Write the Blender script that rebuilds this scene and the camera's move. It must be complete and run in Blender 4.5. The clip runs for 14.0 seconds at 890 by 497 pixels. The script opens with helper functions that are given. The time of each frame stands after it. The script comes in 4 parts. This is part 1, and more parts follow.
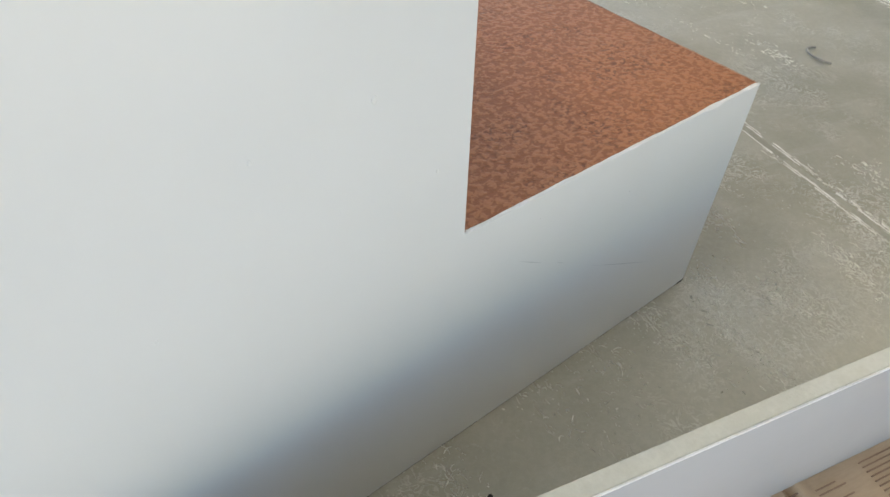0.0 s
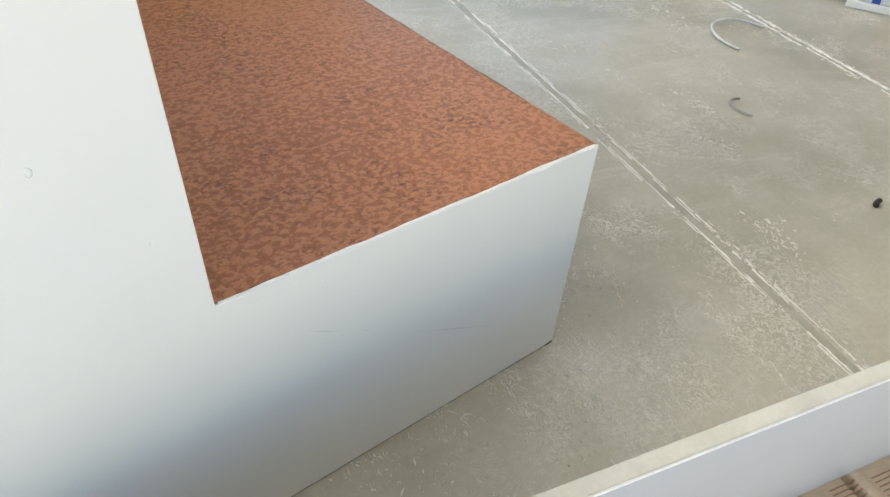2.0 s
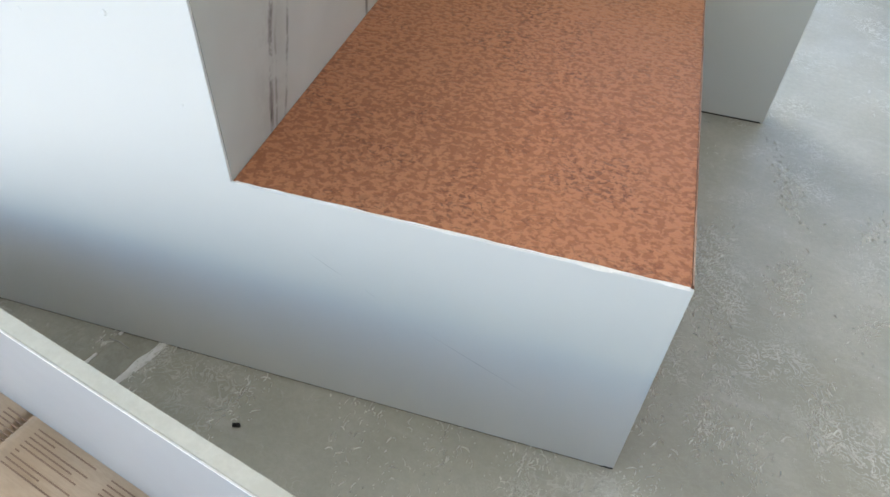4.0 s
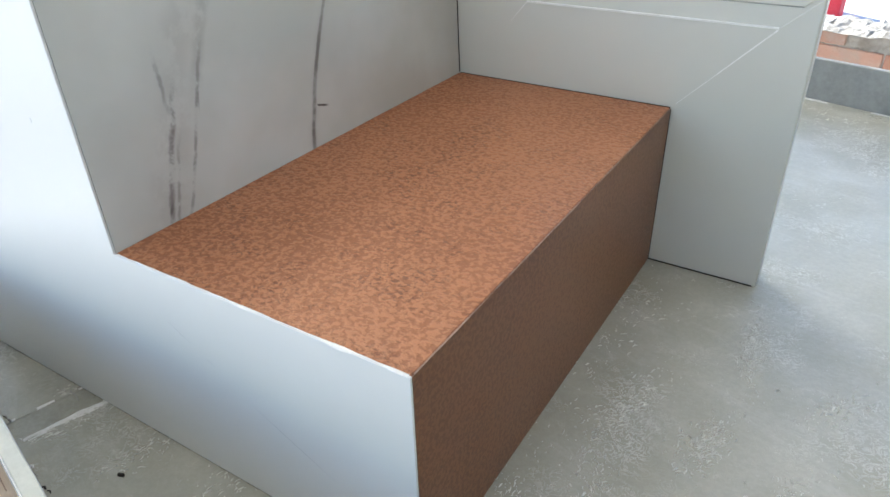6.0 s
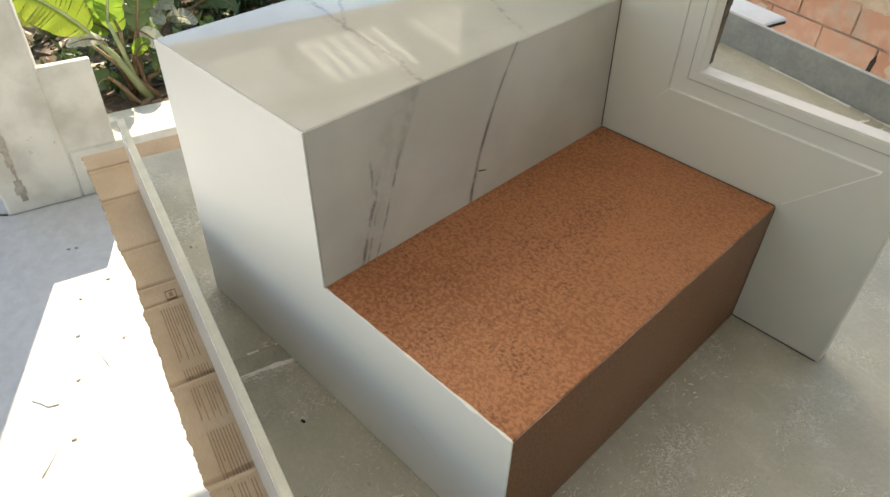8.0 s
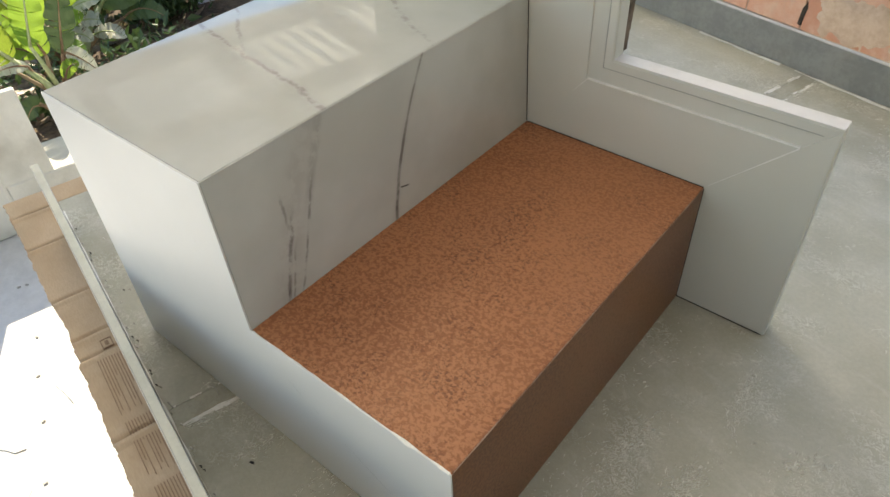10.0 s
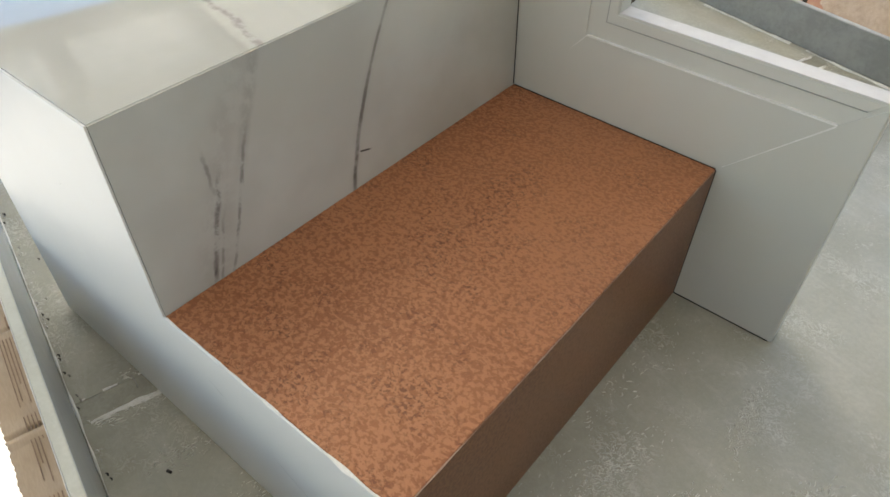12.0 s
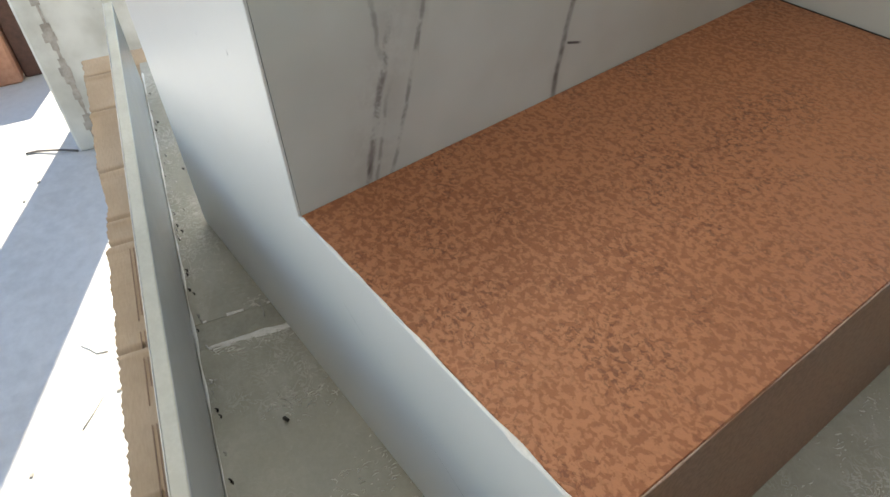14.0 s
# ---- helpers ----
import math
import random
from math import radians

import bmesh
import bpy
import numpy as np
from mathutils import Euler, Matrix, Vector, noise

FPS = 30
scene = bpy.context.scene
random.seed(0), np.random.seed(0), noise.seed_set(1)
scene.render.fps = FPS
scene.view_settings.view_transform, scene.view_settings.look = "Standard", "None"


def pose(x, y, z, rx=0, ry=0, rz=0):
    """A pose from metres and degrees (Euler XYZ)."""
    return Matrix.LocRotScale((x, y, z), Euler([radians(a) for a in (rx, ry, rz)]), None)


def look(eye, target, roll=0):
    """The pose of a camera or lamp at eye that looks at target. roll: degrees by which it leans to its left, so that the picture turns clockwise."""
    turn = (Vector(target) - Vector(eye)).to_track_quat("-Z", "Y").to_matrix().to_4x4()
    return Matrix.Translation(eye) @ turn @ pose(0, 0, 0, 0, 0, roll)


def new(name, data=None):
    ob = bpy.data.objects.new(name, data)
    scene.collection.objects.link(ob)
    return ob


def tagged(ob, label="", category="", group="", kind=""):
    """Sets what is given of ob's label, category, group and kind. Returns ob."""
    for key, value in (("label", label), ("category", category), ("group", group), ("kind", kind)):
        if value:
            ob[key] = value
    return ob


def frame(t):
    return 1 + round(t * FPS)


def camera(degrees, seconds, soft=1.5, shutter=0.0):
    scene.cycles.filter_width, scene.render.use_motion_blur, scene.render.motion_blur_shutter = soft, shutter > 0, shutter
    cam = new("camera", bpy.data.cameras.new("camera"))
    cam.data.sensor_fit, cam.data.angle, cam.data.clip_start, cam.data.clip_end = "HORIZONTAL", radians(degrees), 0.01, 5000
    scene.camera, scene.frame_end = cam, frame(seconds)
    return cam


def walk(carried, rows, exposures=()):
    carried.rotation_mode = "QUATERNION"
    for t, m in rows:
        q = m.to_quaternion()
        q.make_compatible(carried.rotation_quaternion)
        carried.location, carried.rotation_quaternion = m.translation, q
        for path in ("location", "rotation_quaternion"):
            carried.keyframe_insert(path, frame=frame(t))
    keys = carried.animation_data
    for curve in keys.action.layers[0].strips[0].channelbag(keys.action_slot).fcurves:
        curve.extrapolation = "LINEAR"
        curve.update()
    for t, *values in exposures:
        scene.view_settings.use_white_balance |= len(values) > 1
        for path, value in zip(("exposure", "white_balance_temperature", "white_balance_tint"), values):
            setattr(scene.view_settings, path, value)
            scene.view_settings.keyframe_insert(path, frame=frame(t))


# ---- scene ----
cam = camera(64.9, 14.0)
PATH = [
    (0, (-0.428, -0.182, 0.408), (0.545, 0.916, -0.952), 3.8),
    (0.5, (-0.405, -0.198, 0.42), (0.628, 0.92, -0.878), 5.2),
    (1, (-0.385, -0.21, 0.421), (0.659, 0.909, -0.867), 4.9),
    (1.5, (-0.358, -0.22, 0.419), (0.695, 0.9, -0.86), 5.5),
    (2, (-0.321, -0.23, 0.415), (0.679, 0.921, -0.88), 4.8),
    (2.5, (-0.233, -0.177, 0.392), (0.571, 1.015, -0.998), 8.0),
    (3, (-0.179, -0.192, 0.425), (0.211, 1.152, -1.005), 6.1),
    (3.2, (-0.165, -0.236, 0.442), (0.009, 1.172, -0.968), 5.1),
    (5.3, (0.128, -0.27, 0.439), (-0.476, 1.058, -0.928), 2.3),
    (5.5, (0.15, -0.266, 0.447), (-0.558, 1.105, -0.825), 1.8),
    (6, (0.172, -0.231, 0.442), (-0.748, 1.208, -0.599), -1.4),
    (6.1, (0.157, -0.237, 0.459), (-0.798, 1.207, -0.542), -1.6),
    (6.5, (0.163, -0.239, 0.477), (-0.926, 1.16, -0.447), -3.4),
    (7, (0.156, -0.235, 0.493), (-0.861, 1.105, -0.588), 0.5),
    (7.5, (0.178, -0.284, 0.607), (-0.953, 0.863, -0.578), 1.7),
    (7.7, (0.19, -0.288, 0.663), (-0.894, 0.829, -0.593), 2.4),
    (9.8, (0.197, -0.207, 0.704), (-0.797, 0.902, -0.63), -2.2),
    (10, (0.2, -0.219, 0.7), (-0.783, 0.895, -0.639), -3.0),
    (10.5, (0.219, -0.217, 0.678), (-0.787, 0.834, -0.694), 0.0),
    (11, (0.221, -0.176, 0.643), (-0.825, 0.86, -0.712), 1.7),
    (11.5, (0.173, -0.14, 0.616), (-0.818, 0.898, -0.777), 1.1),
    (12, (0.149, -0.141, 0.615), (-0.763, 0.982, -0.766), 1.1),
    (12.5, (0.142, -0.169, 0.668), (-0.868, 0.99, -0.611), -1.2),
    (13, (0.139, -0.164, 0.666), (-0.876, 0.958, -0.643), -1.0),
    (13.5, (0.131, -0.166, 0.565), (-0.818, 0.803, -0.906), 0.3),
    (14, (0.069, -0.117, 0.465), (-1.122, 0.717, -0.909), -3.2),
]

# exposure of the picture along the walk
EXPOSURES = [(0.0, 1.19, 7500, 9), (0.5, 1.41, 7650, 9), (2.0, 1.47, 7600, 9), (2.5, 1.26, 7150, 8), (3.0, 1.74, 6600, 8), (5.3, 1.17, 7100, 8), (5.7, 1.32, 7000, 8), (6.0, 1.64, 6600, 8), (6.3, 1.45, 7100, 8), (6.5, 1.32, 7700, 8), (7.5, 1.09, 8500, 8), (10.0, 1.07, 8000, 8), (11.5, 1.18, 7900, 8), (12.5, 1.15, 7400, 8), (13.0, 1.11, 7650, 8), (13.5, 1.19, 8050, 8), (14.0, 1.08, 7300, 8)]
walk(cam, [(t, look(eye, target, roll)) for t, eye, target, roll in PATH], EXPOSURES)

# ---- world and sun ----
TO_SUN = Vector((-0.575, 0.385, 0.72)).normalized()
world = bpy.data.worlds.new("sky")
scene.world = world
world.use_nodes = True
wt = world.node_tree
sky = wt.nodes.new("ShaderNodeTexSky")
sky.sky_type, sky.sun_disc = "NISHITA", False
sky.sun_elevation = math.asin(TO_SUN.z)
sky.sun_rotation = math.atan2(TO_SUN.x, TO_SUN.y)
sky.air_density, sky.dust_density = 1.0, 0.0
sky.ozone_density = 4.0
wt.links.new(sky.outputs[0], wt.nodes["Background"].inputs[0])
wt.nodes["Background"].inputs[1].default_value = 0.15
sun = new("sun", bpy.data.lights.new("sun", "SUN"))
sun.data.energy, sun.data.angle, sun.data.color = 4.5, radians(0.5), (1.0, 0.95, 0.87)
sun.matrix_world = look(TO_SUN * 20, (0, 0, 0))


# veins of the marble: offset, slope, start, end, half width, depth, wobble, tone, bend
RISER_VEINS = (
    (0.2403, -0.3894, 0.185, 0.285, 0.0040, 0.92, 0.007, (0.10, 0.09, 0.085), 1.3955),
    (0.2403, -0.3894, 0.260, 0.372, 0.0032, 0.75, 0.006, (0.17, 0.155, 0.14), 1.3955),
    (0.2403, -0.3894, 0.185, 0.372, 0.010, 0.20, 0.012, (0.36, 0.33, 0.30), 1.3955),
    (0.0444, -0.146, 0.185, 0.275, 0.0034, 0.85, 0.020, (0.13, 0.115, 0.11), 1.0),
    (0.0500, -0.146, 0.182, 0.235, 0.0022, 0.60, 0.022, (0.16, 0.145, 0.135), 1.0),
    (0.0034, 0.36, 0.185, 0.300, 0.0026, 0.62, 0.012, (0.17, 0.155, 0.145), 0.0),
    (0.0704, 0.01, 0.272, 0.306, 0.0030, 0.60, 0.020, (0.20, 0.18, 0.165), 0.0),
    (0.0034, 0.36, 0.280, 0.375, 0.008, 0.40, 0.018, (0.30, 0.27, 0.245), 0.0),
    (0.0360, -0.08, 0.185, 0.375, 0.024, 0.34, 0.030, (0.38, 0.35, 0.32), 0.9),
)
TOP_VEINS = (
    (0.095, -0.184, -0.53, -0.25, 0.0042, 0.65, 0.030, (0.22, 0.195, 0.185), 0.0),
    (0.090, -0.190, -0.53, -0.25, 0.016, 0.25, 0.040, (0.36, 0.33, 0.31), 0.0),
    (-0.100, -0.654, -0.53, -0.41, 0.0045, 0.5, 0.025, (0.27, 0.24, 0.225), 0.0),
    (0.173, -0.496, -0.53, -0.25, 0.0045, 0.55, 0.030, (0.25, 0.22, 0.205), 0.0),
    (0.170, -0.500, -0.53, -0.25, 0.018, 0.25, 0.040, (0.38, 0.35, 0.33), 0.0),
)
EAVE = -2.96

# ---- materials ----
class Mat:
    """A small helper round one node material."""

    def __init__(self, name, rough=0.5, metal=0.0, spec=0.5):
        self.m = bpy.data.materials.new(name)
        self.m.use_nodes = True
        self.t = self.m.node_tree
        self.b = self.t.nodes["Principled BSDF"]
        self.b.inputs["Roughness"].default_value = rough
        self.b.inputs["Metallic"].default_value = metal
        self.b.inputs["Specular IOR Level"].default_value = spec
        self.co = self.t.nodes.new("ShaderNodeTexCoord").outputs["Object"]

    def put(self, sock, value):
        if isinstance(value, (int, float)):
            sock.default_value = value
        elif isinstance(value, tuple):
            sock.default_value = (*value, 1.0)[: len(sock.default_value)]
        else:
            self.t.links.new(value, sock)

    def scaled(self, sx, sy, sz, rz=0.0):
        n = self.t.nodes.new("ShaderNodeMapping")
        n.inputs["Scale"].default_value = (sx, sy, sz)
        n.inputs["Rotation"].default_value = (0, 0, radians(rz))
        self.t.links.new(self.co, n.inputs[0])
        return n.outputs[0]

    def noise(self, scale, detail=4.0, rough=0.55, distortion=0.0, co=None):
        n = self.t.nodes.new("ShaderNodeTexNoise")
        n.inputs["Scale"].default_value, n.inputs["Detail"].default_value = scale, detail
        n.inputs["Roughness"].default_value, n.inputs["Distortion"].default_value = rough, distortion
        self.t.links.new(co or self.co, n.inputs["Vector"])
        return n.outputs["Fac"]

    def voronoi(self, scale, co=None, feature="F1"):
        n = self.t.nodes.new("ShaderNodeTexVoronoi")
        n.feature = feature
        n.inputs["Scale"].default_value = scale
        self.t.links.new(co or self.co, n.inputs["Vector"])
        return n.outputs["Distance"]

    def ramp(self, fac, *stops):
        n = self.t.nodes.new("ShaderNodeMapRange")
        n.interpolation_type = "SMOOTHSTEP"
        self.t.links.new(fac, n.inputs[0])
        for i, v in zip((1, 2, 3, 4), stops):
            n.inputs[i].default_value = v
        return n.outputs[0]

    def math(self, op, a, b=0.0, c=0.0):
        n = self.t.nodes.new("ShaderNodeMath")
        n.operation = op
        for s, v in zip(n.inputs, (a, b, c)):
            self.put(s, v)
        return n.outputs[0]

    def mix(self, fac, a, b, kind="MIX"):
        n = self.t.nodes.new("ShaderNodeMix")
        n.data_type, n.blend_type = "RGBA", kind
        self.put(n.inputs[0], fac)
        self.put(n.inputs[6], a)
        self.put(n.inputs[7], b)
        return n.outputs[2]

    def xyz(self):
        n = self.t.nodes.new("ShaderNodeSeparateXYZ")
        self.t.links.new(self.co, n.inputs[0])
        return n.outputs

    def random(self):
        return self.t.nodes.new("ShaderNodeObjectInfo").outputs["Random"]

    def island(self):
        return self.t.nodes.new("ShaderNodeNewGeometry").outputs["Random Per Island"]

    def color(self, value):
        self.put(self.b.inputs["Base Color"], value)
        return self

    def rough(self, value):
        self.put(self.b.inputs["Roughness"], value)
        return self

    def bump(self, height, distance, strength=1.0):
        n = self.t.nodes.new("ShaderNodeBump")
        n.inputs["Distance"].default_value, n.inputs["Strength"].default_value = distance, strength
        self.t.links.new(height, n.inputs["Height"])
        self.t.links.new(n.outputs[0], self.b.inputs["Normal"])
        return self


def plain(name, dark, light, scale, rough=0.5, bump=0.0, fine=None):
    """Two tones mixed by a broad and a fine noise, with relief."""
    k = Mat(name, rough)
    big, small = k.noise(scale), k.noise(fine or scale * 9, 6)
    f = k.math("ADD", k.math("MULTIPLY", big, 0.65), k.math("MULTIPLY", small, 0.35))
    k.color(k.mix(k.ramp(f, 0.36, 0.64, 0.0, 1.0), dark, light))
    if bump:
        k.bump(small, bump)
    return k.m


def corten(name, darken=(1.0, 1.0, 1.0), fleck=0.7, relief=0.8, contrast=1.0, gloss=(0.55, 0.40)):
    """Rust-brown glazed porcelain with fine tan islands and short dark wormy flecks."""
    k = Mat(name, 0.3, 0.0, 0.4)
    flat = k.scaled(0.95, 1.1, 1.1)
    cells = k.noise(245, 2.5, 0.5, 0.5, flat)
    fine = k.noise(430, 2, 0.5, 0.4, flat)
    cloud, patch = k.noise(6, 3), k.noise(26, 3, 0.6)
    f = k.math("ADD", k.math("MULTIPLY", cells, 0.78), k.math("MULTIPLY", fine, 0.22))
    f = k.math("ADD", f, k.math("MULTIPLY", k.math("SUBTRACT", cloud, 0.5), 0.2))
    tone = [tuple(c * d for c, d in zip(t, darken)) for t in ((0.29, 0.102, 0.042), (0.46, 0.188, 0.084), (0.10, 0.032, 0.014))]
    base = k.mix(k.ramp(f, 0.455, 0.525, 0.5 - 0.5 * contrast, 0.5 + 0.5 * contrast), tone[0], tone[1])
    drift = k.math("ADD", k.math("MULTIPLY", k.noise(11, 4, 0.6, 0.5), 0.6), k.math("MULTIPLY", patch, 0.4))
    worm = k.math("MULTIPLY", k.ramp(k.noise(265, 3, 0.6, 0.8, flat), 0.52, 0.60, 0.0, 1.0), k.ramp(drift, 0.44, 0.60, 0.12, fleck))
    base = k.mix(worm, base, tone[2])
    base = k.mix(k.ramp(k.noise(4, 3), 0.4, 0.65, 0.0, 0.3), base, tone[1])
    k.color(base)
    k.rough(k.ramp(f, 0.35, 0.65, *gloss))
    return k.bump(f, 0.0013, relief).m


def white_tile(name, rough=0.22, tone=(0.72, 0.71, 0.675), spec=0.5):
    """Plain off-white porcelain with faint clouds and handling marks."""
    k = Mat(name, rough, 0.0, spec)
    cloud, smear = k.noise(5, 3), k.noise(22, 5, 0.6, 1.2)
    c = k.mix(k.ramp(cloud, 0.35, 0.65, 0.0, 1.0), tuple(v * 0.965 for v in tone), tone)
    k.color(c)
    k.rough(k.ramp(smear, 0.3, 0.75, rough, rough + 0.025))
    return k.bump(k.noise(30, 3), 0.0004, 0.25).m


def marble(name, veins, along, across, rough, marks=(), tone=1.0, spec=0.5):
    """Polished white porcelain; each vein runs along one axis: across = a + b * along, with a wobble."""
    k = Mat(name, rough, 0.0, spec)
    ax = k.xyz()
    s, c = ax[along], ax[across]
    wob = k.math("SUBTRACT", k.noise(9, 5, 0.62), 0.5)
    wob2 = k.math("SUBTRACT", k.noise(38, 4, 0.6), 0.5)
    base = k.mix(k.ramp(k.noise(6, 4), 0.35, 0.68, 0.0, 1.0), tuple(c * tone for c in (0.62, 0.62, 0.57)), tuple(c * tone for c in (0.73, 0.73, 0.68)))
    for a, b, lo, hi, width, depth, wobble, tint, bend in veins:
        line = k.math("ADD", k.math("MULTIPLY_ADD", k.math("MULTIPLY_ADD", s, bend, b), s, a), k.math("MULTIPLY_ADD", wob, wobble, k.math("MULTIPLY", wob2, wobble * 0.35)))
        dist = k.math("ABSOLUTE", k.math("SUBTRACT", c, line))
        mask = k.ramp(dist, width * 0.15, width, depth, 0.0)
        patch = k.ramp(k.noise(40, 4, 0.7), 0.38, 0.58, 0.5 if wobble < 0.01 else 0.08, 1.0)
        ends = k.math("MULTIPLY", k.ramp(s, lo - 0.02, lo + 0.015, 0.0, 1.0), k.ramp(s, hi - 0.015, hi + 0.02, 1.0, 0.0))
        base = k.mix(k.math("MULTIPLY", k.math("MULTIPLY", mask, patch), ends), base, tint)
    for y0, z0, y1, z1, width, depth in marks:
        b = (z1 - z0) / (y1 - y0) if abs(y1 - y0) > 1e-6 else 0.0
        yy, zz = ax[1], ax[2]
        dist = k.math("ABSOLUTE", k.math("SUBTRACT", zz, k.math("ADD", k.math("MULTIPLY_ADD", yy, b, z0 - b * y0), k.math("MULTIPLY", wob2, 0.004))))
        inside = k.math("MULTIPLY", k.ramp(yy, y0 - 0.001, y0 + 0.002, 0.0, 1.0), k.ramp(yy, y1 - 0.006, y1 + 0.001, 1.0, 0.0))
        base = k.mix(k.math("MULTIPLY", k.ramp(dist, width * 0.3, width, depth, 0.0), inside), base, (0.09, 0.08, 0.075))
    return k.color(base).m


def tile_grey(name):
    """Concrete-look porcelain, dusty, with dried glue smears."""
    k = Mat(name, 0.4)
    big, mid, fine = k.noise(2.2, 4), k.noise(11, 5), k.noise(160, 4, 0.65)
    streak = k.noise(7, 5, 0.6, 0.6, k.scaled(1.0, 5.0, 1.0, 35))
    base = k.mix(k.ramp(big, 0.32, 0.68, 0.0, 1.0), (0.33, 0.313, 0.243), (0.475, 0.453, 0.37))
    base = k.mix(k.ramp(mid, 0.4, 0.75, 0.0, 0.45), base, (0.56, 0.54, 0.465))
    base = k.mix(k.ramp(streak, 0.52, 0.72, 0.0, 0.35), base, (0.56, 0.545, 0.49))
    spots = k.math("MULTIPLY", k.ramp(k.noise(75, 5, 0.7, 1.4), 0.60, 0.66, 0.0, 1.0), k.ramp(k.noise(9, 3), 0.5, 0.64, 0.0, 0.6))
    base = k.mix(spots, base, (0.70, 0.69, 0.63))
    rim = k.ramp(k.math("ABSOLUTE", k.math("SUBTRACT", k.noise(85, 3, 0.6, 1.6), 0.5)), 0.006, 0.05, 1.0, 0.0)
    rim = k.math("MULTIPLY", rim, k.ramp(k.noise(7, 4, 0.6), 0.48, 0.62, 0.05, 0.8))
    spots = k.math("MAXIMUM", spots, rim)
    base = k.mix(rim, base, (0.68, 0.665, 0.60))
    base = k.mix(k.ramp(fine, 0.3, 0.7, 0.0, 0.2), base, (0.24, 0.23, 0.19))
    k.color(base)
    film = k.math("MULTIPLY", k.ramp(k.noise(240, 3, 0.6, 0.8, k.scaled(1.0, 0.55, 1.0)), 0.42, 0.68, 0.0, 1.0), k.ramp(k.noise(6, 4, 0.65), 0.54, 0.68, 0.0, 1.0))
    base = k.mix(k.math("MULTIPLY", film, 0.45), base, (0.66, 0.65, 0.585))
    k.color(base)
    k.rough(k.math("SUBTRACT", k.ramp(mid, 0.3, 0.7, 0.46, 0.33), k.math("MULTIPLY", k.math("MAXIMUM", spots, film), 0.16)))
    return k.bump(k.math("ADD", k.math("MULTIPLY", fine, 0.3), k.math("ADD", k.math("MULTIPLY", mid, 0.4), k.math("ADD", spots, film))), 0.0014, 0.5).m


def cardboard(name):
    k = Mat(name, 0.85)
    flute = k.t.nodes.new("ShaderNodeTexWave")
    flute.inputs["Scale"].default_value, flute.inputs["Distortion"].default_value = 55, 0.6
    k.t.links.new(k.co, flute.inputs[0])
    fibre = k.noise(90, 5, 0.6, 0, k.scaled(1, 6, 1))
    c = k.mix(k.ramp(k.noise(7), 0.35, 0.65, 0, 1), (0.47, 0.34, 0.22), (0.56, 0.42, 0.29))
    c = k.mix(k.ramp(fibre, 0.35, 0.7, 0, 0.35), c, (0.38, 0.27, 0.175))
    k.color(c)
    return k.bump(k.math("ADD", k.math("MULTIPLY", flute.outputs["Fac"], 0.25), fibre), 0.0006, 0.5).m


def brick_mat(name):
    k = Mat(name, 0.85)
    c = k.mix(k.random(), (0.47, 0.235, 0.16), (0.56, 0.325, 0.24))
    c = k.mix(k.ramp(k.noise(14, 5), 0.42, 0.72, 0, 0.6), c, (0.60, 0.45, 0.36))
    world_place = k.t.nodes.new("ShaderNodeNewGeometry").outputs["Position"]
    c = k.mix(k.ramp(k.noise(3.2, 5, 0.65, 0.3, world_place), 0.52, 0.66, 0, 0.85), c, (0.42, 0.35, 0.29))
    c = k.mix(k.ramp(k.noise(60, 5, 0.7), 0.55, 0.75, 0, 0.5), c, (0.38, 0.17, 0.10))
    k.color(c)
    return k.bump(k.noise(70, 5, 0.65), 0.002, 0.7).m


def leaf_mat(name, dark, light, trans=0.35):
    k = Mat(name, 0.38)
    rib = k.noise(40, 3, 0.5, 0.0, k.scaled(0.4, 7, 1))
    c = k.mix(k.ramp(k.noise(3, 3), 0.35, 0.65, 0, 1), dark, light)
    c = k.mix(k.math("MULTIPLY", k.island(), 0.4), c, dark)
    c = k.mix(k.ramp(rib, 0.4, 0.65, 0, 0.35), c, tuple(v * 0.6 for v in dark))
    c = k.mix(k.ramp(k.noise(5, 4), 0.62, 0.75, 0, 0.5), c, (0.30, 0.26, 0.05))
    k.color(c)
    k.bump(rib, 0.004, 0.5)
    tr = k.t.nodes.new("ShaderNodeBsdfTranslucent")
    k.put(tr.inputs[0], k.mix(0.6 if light[1] > 1.3 * light[0] and light[1] > 0.3 or light[2] < 0.06 else 0.1, c, (0.46, 0.62, 0.08)))
    mx = k.t.nodes.new("ShaderNodeMixShader")
    mx.inputs[0].default_value = trans
    k.t.links.new(k.b.outputs[0], mx.inputs[1])
    k.t.links.new(tr.outputs[0], mx.inputs[2])
    k.t.links.new(mx.outputs[0], k.t.nodes["Material Output"].inputs[0])
    return k.m


def peeling_paint(name):
    """Limewashed concrete with grey patches where the paint has come off."""
    k = Mat(name, 0.8)
    base = k.mix(k.ramp(k.noise(4, 4), 0.35, 0.65, 0, 1), (0.50, 0.49, 0.43), (0.70, 0.69, 0.63))
    bare = k.ramp(k.noise(13, 6, 0.68, 0.6), 0.66, 0.70, 0, 0.6)
    base = k.mix(bare, base, (0.23, 0.215, 0.185))
    base = k.mix(k.ramp(k.noise(3, 5), 0.55, 0.72, 0, 0.5), base, (0.36, 0.345, 0.29))
    k.color(base)
    return k.bump(k.math("SUBTRACT", k.noise(45, 5), bare), 0.003, 0.6).m


